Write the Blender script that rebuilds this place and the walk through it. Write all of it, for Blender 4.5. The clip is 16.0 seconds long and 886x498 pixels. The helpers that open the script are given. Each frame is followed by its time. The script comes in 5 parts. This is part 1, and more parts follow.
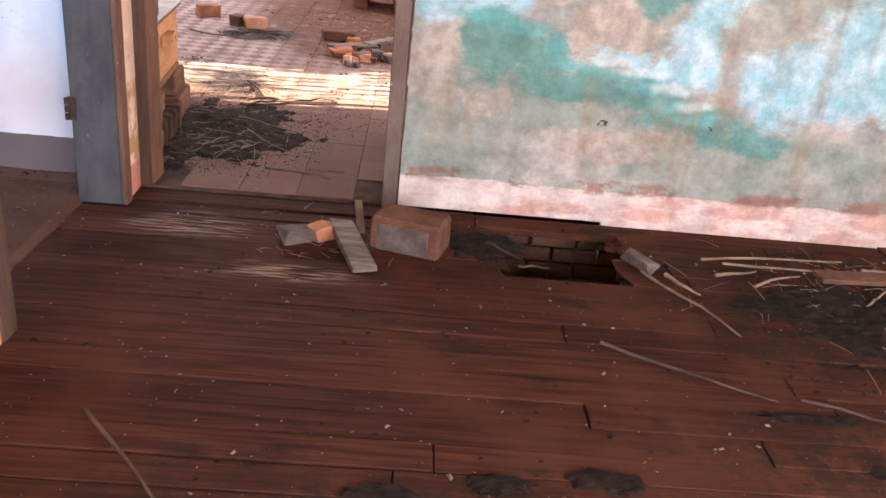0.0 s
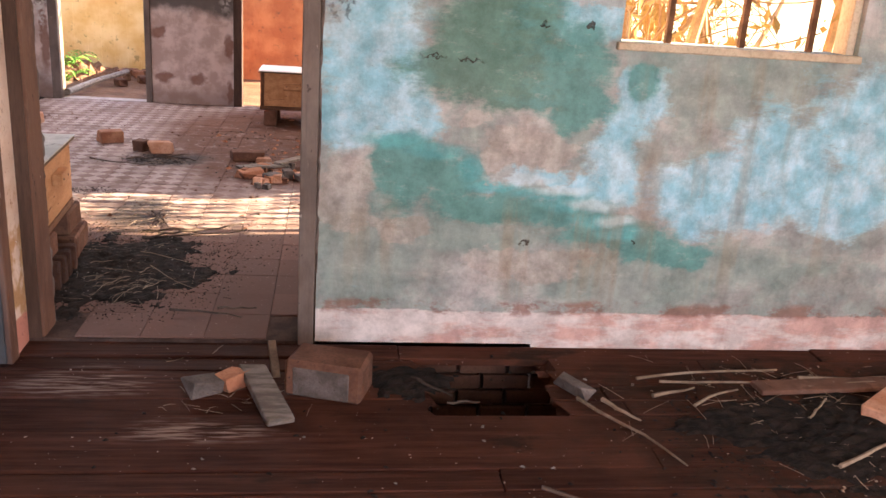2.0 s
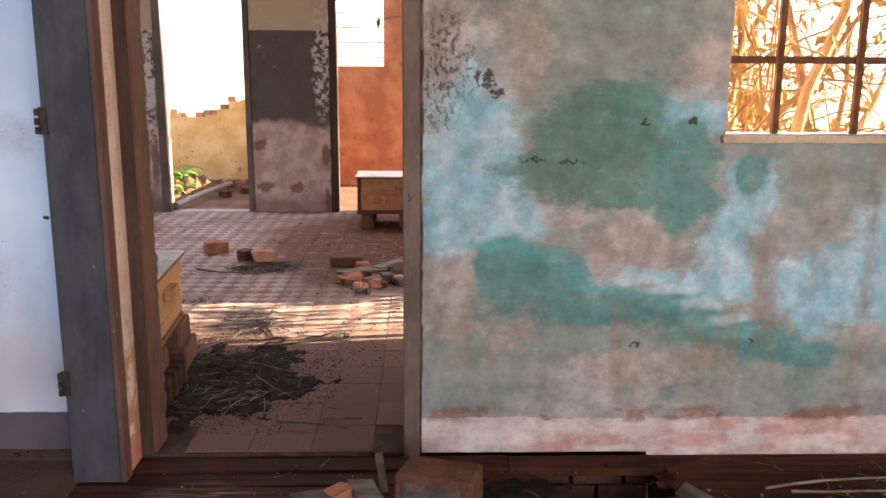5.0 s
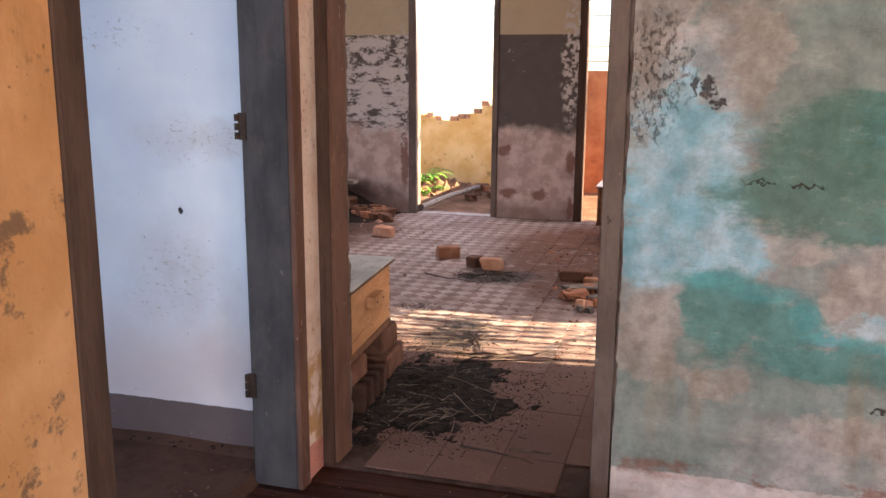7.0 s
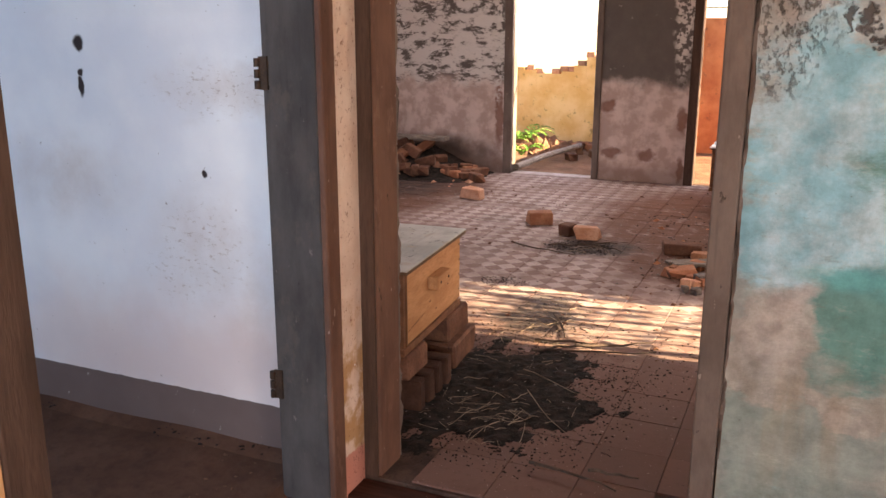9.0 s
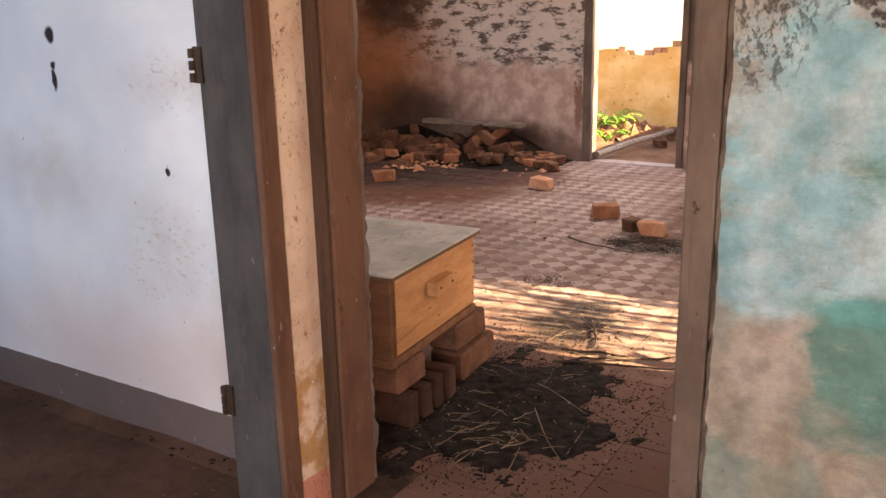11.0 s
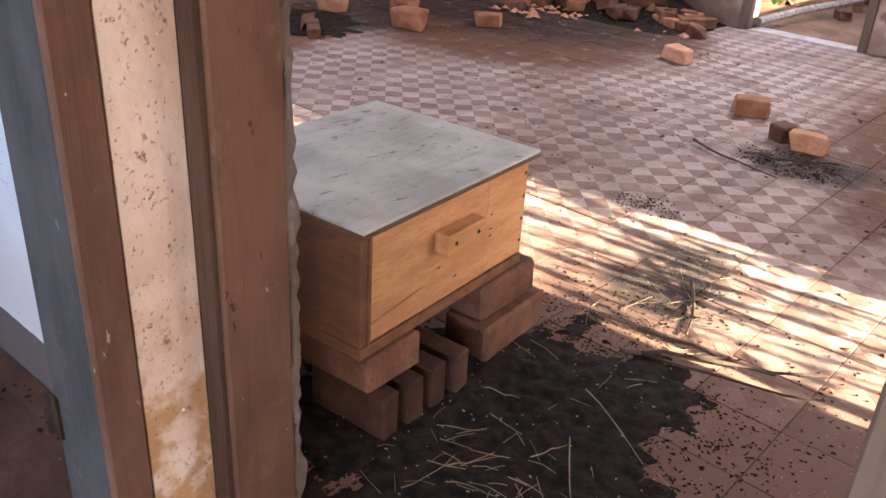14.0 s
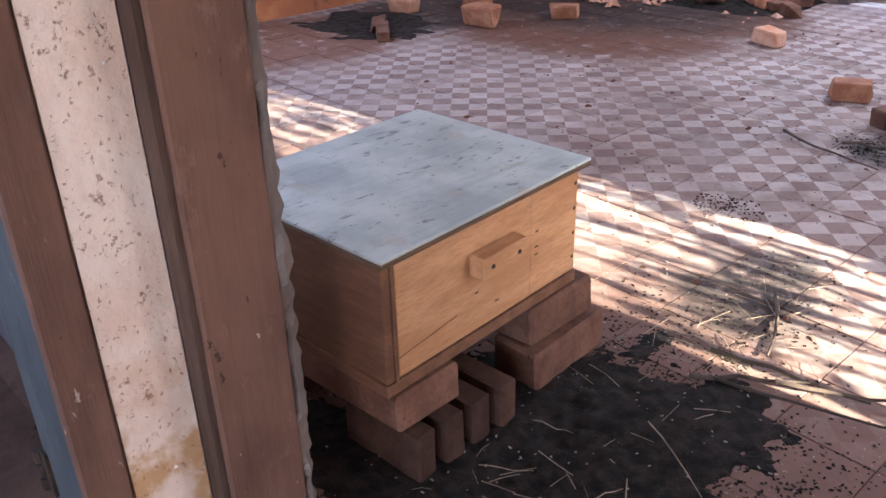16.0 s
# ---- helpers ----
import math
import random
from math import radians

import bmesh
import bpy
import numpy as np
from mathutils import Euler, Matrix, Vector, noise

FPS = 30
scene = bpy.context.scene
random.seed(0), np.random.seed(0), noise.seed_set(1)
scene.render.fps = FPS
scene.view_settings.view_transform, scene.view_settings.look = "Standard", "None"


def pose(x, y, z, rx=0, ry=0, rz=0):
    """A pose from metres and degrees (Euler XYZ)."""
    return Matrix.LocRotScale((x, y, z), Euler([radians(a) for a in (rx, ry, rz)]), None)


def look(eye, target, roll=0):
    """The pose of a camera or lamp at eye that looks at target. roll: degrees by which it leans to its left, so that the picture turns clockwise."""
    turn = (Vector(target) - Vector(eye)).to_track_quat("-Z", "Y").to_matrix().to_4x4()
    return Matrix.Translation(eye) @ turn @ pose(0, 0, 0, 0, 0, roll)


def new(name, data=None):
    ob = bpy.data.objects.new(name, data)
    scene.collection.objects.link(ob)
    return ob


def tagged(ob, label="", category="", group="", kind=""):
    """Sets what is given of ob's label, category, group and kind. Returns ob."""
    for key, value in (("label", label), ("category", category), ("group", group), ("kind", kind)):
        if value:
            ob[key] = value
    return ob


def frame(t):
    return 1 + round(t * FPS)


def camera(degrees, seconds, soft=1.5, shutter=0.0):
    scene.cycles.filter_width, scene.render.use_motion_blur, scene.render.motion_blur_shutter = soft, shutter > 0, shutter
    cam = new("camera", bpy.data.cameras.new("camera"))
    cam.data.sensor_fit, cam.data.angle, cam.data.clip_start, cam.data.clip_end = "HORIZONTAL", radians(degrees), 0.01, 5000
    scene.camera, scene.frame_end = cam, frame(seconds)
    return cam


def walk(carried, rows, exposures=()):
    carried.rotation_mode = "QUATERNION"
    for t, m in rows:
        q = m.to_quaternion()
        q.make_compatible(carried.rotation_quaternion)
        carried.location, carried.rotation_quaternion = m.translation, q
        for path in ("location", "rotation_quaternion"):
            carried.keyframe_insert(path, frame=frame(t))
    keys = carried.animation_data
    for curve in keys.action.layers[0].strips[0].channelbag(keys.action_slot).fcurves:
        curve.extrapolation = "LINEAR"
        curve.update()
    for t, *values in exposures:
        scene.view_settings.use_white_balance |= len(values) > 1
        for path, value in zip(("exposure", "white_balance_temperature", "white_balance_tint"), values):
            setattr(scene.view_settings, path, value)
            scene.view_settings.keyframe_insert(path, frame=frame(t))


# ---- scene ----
cam = camera(54.7, 16.0)
PATH = [
    (0, (0.03, -3.361, 1.37), (0.143, -1.546, 0.537), 6.1),
    (0.5, (0.045, -3.277, 1.373), (0.246, -1.455, 0.574), 6.2),
    (1, (0.063, -3.186, 1.391), (0.373, -1.369, 0.615), 5.9),
    (1.5, (0.055, -3.141, 1.415), (0.407, -1.304, 0.705), 5.4),
    (2, (0.055, -3.137, 1.423), (0.33, -1.252, 0.815), 4.1),
    (2.5, (0.048, -3.116, 1.461), (0.199, -1.199, 0.912), 3.0),
    (3, (0.036, -3.07, 1.478), (0.041, -1.125, 1.012), 2.6),
    (5.3, (0.018, -3.072, 1.441), (0.072, -1.115, 1.034), 0.1),
    (5.5, (0.04, -3.041, 1.429), (0.019, -1.084, 1.015), -0.7),
    (6, (0.148, -2.852, 1.433), (-0.149, -0.931, 0.961), -1.2),
    (6.5, (0.212, -2.82, 1.468), (-0.255, -0.925, 1.033), -0.2),
    (7, (0.232, -2.771, 1.463), (-0.315, -0.89, 1.061), 0.4),
    (7.5, (0.23, -2.654, 1.417), (-0.341, -0.778, 1.025), 1.2),
    (8, (0.175, -2.406, 1.418), (-0.529, -0.588, 0.973), 0.0),
    (8.5, (0.152, -2.245, 1.405), (-0.608, -0.464, 0.904), 1.3),
    (9, (0.18, -2.18, 1.409), (-0.592, -0.404, 0.906), 0.1),
    (11.3, (0.448, -1.65, 1.402), (-0.593, -0.03, 0.863), -0.5),
    (11.5, (0.423, -1.592, 1.376), (-0.611, 0.034, 0.841), 0.6),
    (12, (0.339, -1.411, 1.397), (-0.672, 0.198, 0.772), -0.9),
    (12.5, (0.178, -1.181, 1.403), (-0.798, 0.385, 0.632), 2.3),
    (13, (0.107, -1.087, 1.395), (-0.83, 0.488, 0.594), 4.3),
    (13.5, (0.062, -0.943, 1.347), (-0.983, 0.539, 0.503), 3.4),
    (14, (0.056, -0.667, 1.36), (-1.1, 0.686, 0.447), 3.6),
    (14.5, (0.044, -0.516, 1.356), (-1.198, 0.748, 0.43), 3.3),
    (15, (0.027, -0.48, 1.349), (-1.247, 0.743, 0.409), 2.3),
    (15.5, (0.027, -0.456, 1.344), (-1.269, 0.739, 0.4), 0.4),
    (16, (0.033, -0.429, 1.339), (-1.286, 0.754, 0.411), -1.5),
]
walk(cam, [(t, look(eye, target, roll)) for t, eye, target, roll in PATH],
     exposures=[(0, 3.95, 6400, 22), (1.5, 3.65, 6300, 21), (3, 3.05, 6300, 20), (7, 3.0, 6350, 20), (9, 3.1, 6950, 21), (12, 3.4, 7700, 22), (13.2, 3.6, 7600, 20), (14.4, 3.65, 5300, 12), (16, 3.65, 5050, 11)])

# ---- world, sun, openings' sky light ----
SUN_EL, SUN_AZ = radians(22), radians(82.6)
world = bpy.data.worlds.new("world")
scene.world = world
world.use_nodes = True
_n = world.node_tree
_sky = _n.nodes.new("ShaderNodeTexSky")
_sky.sky_type = "NISHITA"
_sky.sun_disc = False
_sky.sun_elevation, _sky.sun_rotation = SUN_EL, SUN_AZ
_bg = _n.nodes["Background"]
_bg.inputs[1].default_value = 0.09
_n.links.new(_sky.outputs[0], _bg.inputs[0])

sun_data = bpy.data.lights.new("sun", "SUN")
sun_data.energy, sun_data.angle, sun_data.color = 5.0, radians(0.5), (1.0, 0.83, 0.50)
sun_ob = new("sun", sun_data)
_d = Vector((math.sin(SUN_AZ) * math.cos(SUN_EL), math.cos(SUN_AZ) * math.cos(SUN_EL), math.sin(SUN_EL)))
sun_ob.matrix_world = look(_d * 30, (0, 0, 0))


def window_light(name, eye, target, w, h, power, color):
    d = bpy.data.lights.new(name, "AREA")
    d.shape, d.size, d.size_y, d.energy, d.color = "RECTANGLE", w, h, power, color
    o = new(name, d)
    o.matrix_world = look(eye, target)
    return o


COOL, WARM = (0.46, 0.72, 1.0), (1.0, 0.84, 0.66)
window_light("sky_light_south", (1.3, -5.02, 1.25), (1.3, 0, 1.3), 2.2, 1.4, 11.5, (0.94, 0.97, 1.0))
window_light("sky_light_east", (3.38, -4.25, 1.4), (0.8, -0.6, 0.9), 0.98, 1.58, 10, (1.0, 0.88, 0.74))
window_light("sky_light_left_room", (-2.6, -3.48, 1.6), (-2.2, 0, 1.3), 1.4, 1.3, 7.0, COOL)
window_light("sky_light_tile_room", (0.88, 1.99, 1.3), (-2, 2.2, 0.5), 0.84, 1.7, 2.2, WARM)
# fill lamp added in an unseen west opening to brighten the tiled room
window_light("fill_light_west", (-5.12, 2.2, 1.6), (-2, 2.6, 0.6), 1.4, 1.2, 4.8, (0.95, 0.95, 1.0))
window_light("sky_light_far_door", (-2.13, 5.84, 2.27), (-2.6, 3.4, 0.0), 0.76, 0.32, 7, (1.0, 0.95, 0.88))
window_light("sky_light_back_door", (-0.42, 5.84, 2.27), (-0.6, 3.6, 0.0), 0.72, 0.32, 4, (1.0, 0.88, 0.74))


# ---- materials ----
class Nodes:
    """A material's node tree with short helpers."""

    def __init__(self, name):
        self.m = bpy.data.materials.new(name)
        self.m.use_nodes = True
        self.t = self.m.node_tree
        self.p = self.t.nodes["Principled BSDF"]
        self.geo = self.t.nodes.new("ShaderNodeNewGeometry").outputs["Position"]
        self.info = self.t.nodes.new("ShaderNodeObjectInfo").outputs["Random"]
        self.sep = self.t.nodes.new("ShaderNodeSeparateXYZ")
        self.t.links.new(self.geo, self.sep.inputs[0])

    def put(self, sock, v):
        if v is None:
            return
        if isinstance(v, bpy.types.NodeSocket):
            self.t.links.new(v, sock)
        elif isinstance(v, tuple) and len(v) == 3 and sock.type == "RGBA":
            sock.default_value = (*v, 1)
        else:
            sock.default_value = v

    def math(self, op, a, b=0.0, clamp=False):
        n = self.t.nodes.new("ShaderNodeMath")
        n.operation, n.use_clamp = op, clamp
        self.put(n.inputs[0], a)
        self.put(n.inputs[1], b)
        return n.outputs[0]

    def vmath(self, op, a, b):
        n = self.t.nodes.new("ShaderNodeVectorMath")
        n.operation = op
        self.put(n.inputs[0], a)
        self.put(n.inputs[1], b)
        return n.outputs[0]

    def mix(self, f, a, b, mode="MIX"):
        n = self.t.nodes.new("ShaderNodeMix")
        n.data_type, n.blend_type = "RGBA", mode
        self.put(n.inputs[0], f)
        self.put(n.inputs[6], a)
        self.put(n.inputs[7], b)
        return n.outputs[2]

    def noise(self, scale, detail=4.0, vec=None, rough=0.55, color=False, stretch=None):
        v = self.geo if vec is None else vec
        if stretch:
            v = self.vmath("MULTIPLY", v, stretch)
        n = self.t.nodes.new("ShaderNodeTexNoise")
        n.inputs["Scale"].default_value = scale
        n.inputs["Detail"].default_value = detail
        n.inputs["Roughness"].default_value = rough
        self.put(n.inputs["Vector"], v)
        return n.outputs["Color" if color else "Fac"]

    def step(self, v, lo, hi):
        n = self.t.nodes.new("ShaderNodeMapRange")
        n.interpolation_type = "SMOOTHSTEP"
        self.put(n.inputs["Value"], v)
        n.inputs["From Min"].default_value, n.inputs["From Max"].default_value = lo, hi
        return n.outputs[0]

    def warp(self, scale, amount, stretch=None):
        c = self.noise(scale, 5, color=True, stretch=stretch)
        c = self.vmath("SUBTRACT", c, (0.5, 0.5, 0.5))
        return self.vmath("ADD", self.geo, self.vmath("MULTIPLY", c, (amount, amount, amount)))

    def blob(self, vec, c, r, soft=0.25):
        """1 inside an ellipsoid round c, fading over its rim."""
        d = self.vmath("DIVIDE", self.vmath("SUBTRACT", vec, c), r)
        n = self.t.nodes.new("ShaderNodeVectorMath")
        n.operation = "LENGTH"
        self.put(n.inputs[0], d)
        return self.math("SUBTRACT", 1.0, self.step(n.outputs["Value"], 1 - soft, 1 + soft))

    def blobs(self, vec, items, soft=0.25):
        out = 0.0
        for c, r in items:
            out = self.math("MAXIMUM", out, self.blob(vec, c, r, soft))
        return out

    def finish(self, color, rough=0.8, bump=None, strength=0.3, dist=0.01, metal=0.0, gloss=0.2):
        self.put(self.p.inputs["Base Color"], color)
        self.put(self.p.inputs["Roughness"], rough)
        self.p.inputs["Metallic"].default_value = metal
        self.p.inputs["Specular IOR Level"].default_value = gloss
        if bump is not None:
            b = self.t.nodes.new("ShaderNodeBump")
            b.inputs["Strength"].default_value, b.inputs["Distance"].default_value = strength, dist
            self.put(b.inputs["Height"], bump)
            self.t.links.new(b.outputs[0], self.p.inputs["Normal"])
        return self.m


def simple(name, a, b, scale=6, rough=0.8, bump=0.3, stretch=None, dist=0.006, spots=None, vary=0.25, metal=0.0):
    """Two-colour weathered surface: broad stains, fine grain, optional dark specks, a little change from piece to piece."""
    n = Nodes(name)
    broad = n.step(n.noise(scale, 5, stretch=stretch), 0.35, 0.65)
    fine = n.noise(scale * 9, 5, stretch=stretch, rough=0.65)
    col = n.mix(broad, a, b)
    col = n.mix(n.math("MULTIPLY", n.step(fine, 0.4, 0.75), 0.5), col, tuple(x * 0.6 for x in a))
    if spots:
        col = n.mix(n.step(n.noise(scale * 5, 6, rough=0.7), 0.62, 0.68), col, spots)
    if vary:
        k = n.math("ADD", n.math("MULTIPLY", n.info, vary * 2), 1 - vary)
        col = n.mix(1.0, col, k, "MULTIPLY")
    return n.finish(col, rough, n.math("ADD", fine, n.math("MULTIPLY", broad, 0.5)), bump, dist, metal)


def make_green_wall():
    n = Nodes("peeling_teal_plaster")
    w = n.warp(4.5, 0.26)
    ragged = n.math("SUBTRACT", n.math("ADD", n.math("MULTIPLY", n.noise(4, 10, rough=0.7, stretch=(0.8, 1, 1.3)), 0.62), n.math("MULTIPLY", n.noise(17, 8, rough=0.72, stretch=(0.45, 1, 1.3)), 0.38)), 0.5)

    def coat(items, bite=1.5, edge=0.16):
        f = n.math("ADD", n.blobs(w, items, 0.85), n.math("MULTIPLY", ragged, bite * 2.0))
        return n.step(f, 0.42 - edge, 0.42 + edge)

    # grey and buff plaster under the coats
    col = n.mix(n.step(n.noise(2.6, 7, rough=0.6), 0.38, 0.62), (0.25, 0.27, 0.255), (0.45, 0.44, 0.425))
    col = n.mix(n.math("MULTIPLY", n.step(n.noise(4.4, 8, rough=0.68), 0.46, 0.58), 0.6), col, (0.27, 0.345, 0.325))
    col = n.mix(n.math("MULTIPLY", n.step(n.noise(6, 8, rough=0.66, stretch=(0.5, 1, 1.4)), 0.52, 0.64), 0.3), col, (0.50, 0.43, 0.39))
    # grey-green film low down
    film = coat([((0.18, 0, 0.36), (0.24, 1, 0.20)), ((1.28, 0, 0.31), (0.40, 1, 0.14)), ((1.75, 0, 0.36), (0.35, 1, 0.09)), ((0.62, 0, 0.47), (0.30, 1, 0.08)), ((0.66, 0, 1.50), (0.42, 1, 0.30)), ((1.60, 0, 1.06), (0.4, 1, 0.14))], 1.2, 0.3)
    col = n.mix(n.math("MULTIPLY", film, 0.7), col, n.mix(n.noise(7, 6), (0.17, 0.25, 0.225), (0.27, 0.33, 0.31)))
    # pale blue limewash
    blue = coat([((0.21, 0, 1.20), (0.18, 1, 0.32)), ((0.20, 0, 0.93), (0.19, 1, 0.13)), ((0.36, 0, 0.92), (0.12, 1, 0.06)), ((1.17, 0, 0.82), (0.10, 1, 0.20)), ((1.22, 0, 1.02), (0.09, 1, 0.10)), ((0.80, 0, 0.70), (0.18, 1, 0.035)), ((1.08, 0, 0.64), (0.16, 1, 0.05)),
                 ((1.62, 0, 0.66), (0.30, 1, 0.15)), ((1.85, 0, 0.82), (0.22, 1, 0.16)), ((2.25, 0, 0.95), (0.30, 1, 0.22)), ((2.15, 0, 0.66), (0.25, 1, 0.12)), ((1.0, 0, 1.30), (0.12, 1, 0.10))], 1.4, 0.22)
    bcol = n.mix(n.step(n.noise(7, 7, rough=0.65), 0.38, 0.64), (0.25, 0.50, 0.60), (0.45, 0.63, 0.71))
    col = n.mix(blue, col, bcol)
    # old teal coat
    teal = coat([((0.62, 0, 1.10), (0.27, 1, 0.10)), ((0.70, 0, 1.26), (0.24, 1, 0.15)), ((0.92, 0, 1.12), (0.20, 1, 0.15)), ((0.98, 0, 0.98), (0.13, 1, 0.08)), ((0.74, 0, 1.0), (0.12, 1, 0.06)), ((0.36, 0, 0.72), (0.17, 1, 0.13)), ((0.52, 0, 0.70), (0.14, 1, 0.08)),
                 ((0.66, 0, 0.60), (0.20, 1, 0.06)), ((0.95, 0, 0.58), (0.20, 1, 0.055)), ((1.18, 0, 0.48), (0.18, 1, 0.06)), ((1.42, 0, 0.43), (0.20, 1, 0.05)), ((1.24, 0, 1.09), (0.05, 1, 0.06))], 1.3, 0.26)
    east = n.step(n.math("ADD", n.sep.outputs[0], n.math("MULTIPLY", ragged, 1.6)), 0.72, 0.95)
    low = n.math("SUBTRACT", 1.0, n.step(n.math("ADD", n.sep.outputs[2], n.math("MULTIPLY", ragged, 0.6)), 0.82, 0.96))
    tcol = n.mix(n.math("MAXIMUM", n.math("MULTIPLY", east, 0.7), n.math("MULTIPLY", low, 0.6)), n.mix(n.noise(6, 6), (0.075, 0.175, 0.14), (0.13, 0.25, 0.205)), n.mix(n.noise(6, 6), (0.065, 0.26, 0.255), (0.13, 0.34, 0.34)))
    col = n.mix(n.math("MULTIPLY", teal, 0.88), col, tcol)
    # bright cyan tide line, pale scum above it
    ts = n.warp(7.0, 0.07)
    tide = n.blobs(ts, [((0.30, 0, 0.83), (0.12, 1, 0.03)), ((0.47, 0, 0.80), (0.12, 1, 0.03)), ((0.60, 0, 0.73), (0.05, 1, 0.05)), ((0.70, 0, 0.665), (0.10, 1, 0.02)), ((0.86, 0, 0.645), (0.12, 1, 0.022)), ((1.0, 0, 0.60), (0.10, 1, 0.028)), ((1.12, 0, 0.545), (0.10, 1, 0.028)), ((1.23, 0, 0.495), (0.09, 1, 0.024))], 0.5)
    col = n.mix(n.math("MULTIPLY", tide, 0.7), col, (0.12, 0.40, 0.42))
    scum = n.blobs(ts, [((0.80, 0, 0.70), (0.12, 1, 0.018)), ((0.96, 0, 0.66), (0.10, 1, 0.02)), ((1.09, 0, 0.605), (0.10, 1, 0.02)), ((1.20, 0, 0.55), (0.08, 1, 0.02))], 0.6)
    col = n.mix(n.math("MULTIPLY", scum, 0.7), col, (0.56, 0.67, 0.70))
    # bare buff plaster where the coats fell off
    bare = coat([((0.86, 0, 0.82), (0.19, 1, 0.085)), ((0.70, 0, 0.78), (0.06, 1, 0.09)), ((0.60, 0, 0.92), (0.05, 1, 0.04)), ((0.13, 0, 0.62), (0.10, 1, 0.15)), ((0.82, 0, 0.36), (0.26, 1, 0.06)), ((0.36, 0, 0.50), (0.10, 1, 0.05)), ((0.36, 0, 1.52), (0.14, 1, 0.16)), ((0.10, 0, 1.55), (0.10, 1, 0.2)), ((1.05, 0, 1.45), (0.12, 1, 0.1))], 1.4, 0.12)
    col = n.mix(n.math("MULTIPLY", bare, 0.65), col, n.mix(n.step(n.noise(9, 7, rough=0.65), 0.38, 0.62), (0.33, 0.28, 0.24), (0.52, 0.46, 0.43)))
    # rain drips, brown under the window
    drip = n.step(n.noise(11, 5, stretch=(1, 1, 0.10)), 0.50, 0.66)
    dripz = n.blobs(w, [((1.65, 0, 1.02), (0.42, 1, 0.18)), ((1.32, 0, 0.70), (0.06, 1, 0.24)), ((1.05, 0, 0.42), (1.1, 1, 0.2)), ((1.75, 0, 0.62), (0.4, 1, 0.3))], 0.5)
    col = n.mix(n.math("MULTIPLY", n.math("MULTIPLY", drip, dripz), 0.4), col, (0.30, 0.22, 0.14))
    col = n.mix(n.math("MULTIPLY", n.blob(ts, (1.31, 0, 0.66), (0.045, 1, 0.20), 0.5), 0.55), col, (0.30, 0.23, 0.17))
    # white-and-pink skirting band, dark red scars along its top
    z = n.math("ADD", n.sep.outputs[2], n.math("MULTIPLY", ragged, 0.10))
    band = n.math("SUBTRACT", 1.0, n.step(z, 0.150, 0.160))
    pink = n.step(n.math("ADD", n.noise(6, 7, rough=0.65, stretch=(0.5, 1, 1.5)), n.math("MULTIPLY", n.sep.outputs[0], 0.075)), 0.53, 0.68)
    col = n.mix(band, col, n.mix(pink, (0.64, 0.59, 0.57), (0.55, 0.36, 0.32)))
    edge = n.math("MULTIPLY", n.blob(ts, (1, 0, 0.172), (4, 2, 0.028), 0.5), n.step(n.noise(7, 8, rough=0.7, stretch=(0.6, 1, 1)), 0.47, 0.56))
    col = n.mix(n.math("MULTIPLY", edge, 0.75), col, (0.25, 0.12, 0.09))
    # scars and pits
    pits = n.blobs(n.warp(36, 0.085), [((0.262, 0, 1.43), (0.016, 1, 0.030)), ((0.30, 0, 1.38), (0.022, 1, 0.013)), ((0.225, 0, 1.42), (0.007, 1, 0.03)), ((0.83, 0, 1.275), (0.010, 1, 0.010)), ((0.56, 0, 1.137), (0.045, 1, 0.005)), ((0.43, 0, 1.14), (0.04, 1, 0.004)), ((1.0, 0, 1.28), (0.010, 1, 0.010)), ((0.83, 0, 0.45), (0.02, 1, 0.006)), ((1.28, 0, 0.46), (0.008, 1, 0.008))], 0.3)
    col = n.mix(n.math("MULTIPLY", pits, 0.85), col, (0.05, 0.035, 0.03))
    crumble = n.math("MULTIPLY", n.blobs(w, [((0.09, 0, 1.46), (0.10, 1, 0.16))], 0.5), n.step(n.noise(46, 9, rough=0.8, stretch=(1.2, 1, 0.8)), 0.52, 0.58))
    col = n.mix(n.math("MULTIPLY", crumble, 0.8), col, (0.12, 0.10, 0.085))
    specks = n.step(n.noise(60, 4, rough=0.7), 0.67, 0.71)
    col = n.mix(n.math("MULTIPLY", specks, 0.6), col, (0.14, 0.13, 0.11))
    # scrapes and uneven brushing
    rub = n.noise(30, 8, rough=0.72)
    scrape = n.step(n.noise(13, 9, rough=0.75, stretch=(0.6, 1, 1.3)), 0.54, 0.66)
    col = n.mix(n.math("MULTIPLY", scrape, 0.22), col, (0.58, 0.56, 0.54))
    worn = n.step(n.noise(19, 8, rough=0.75, stretch=(0.5, 1, 1.3)), 0.58, 0.66)
    col = n.mix(n.math("MULTIPLY", worn, 0.35), col, (0.20, 0.20, 0.17))
    col = n.mix(1.0, col, n.math("ADD", n.math("MULTIPLY", n.step(n.noise(8, 10, rough=0.76), 0.28, 0.72), 0.55), 0.64), "MULTIPLY")
    h = n.math("SUBTRACT", n.math("ADD", n.math("MULTIPLY", rub, 0.6), n.math("ADD", n.math("MULTIPLY", teal, 0.35), n.math("ADD", n.math("MULTIPLY", blue, 0.3), n.math("MULTIPLY", band, 0.8)))), n.math("ADD", n.math("MULTIPLY", crumble, 1.6), n.math("MULTIPLY", pits, 2)))
    return n.finish(col, 0.82, h, 0.8, 0.008)


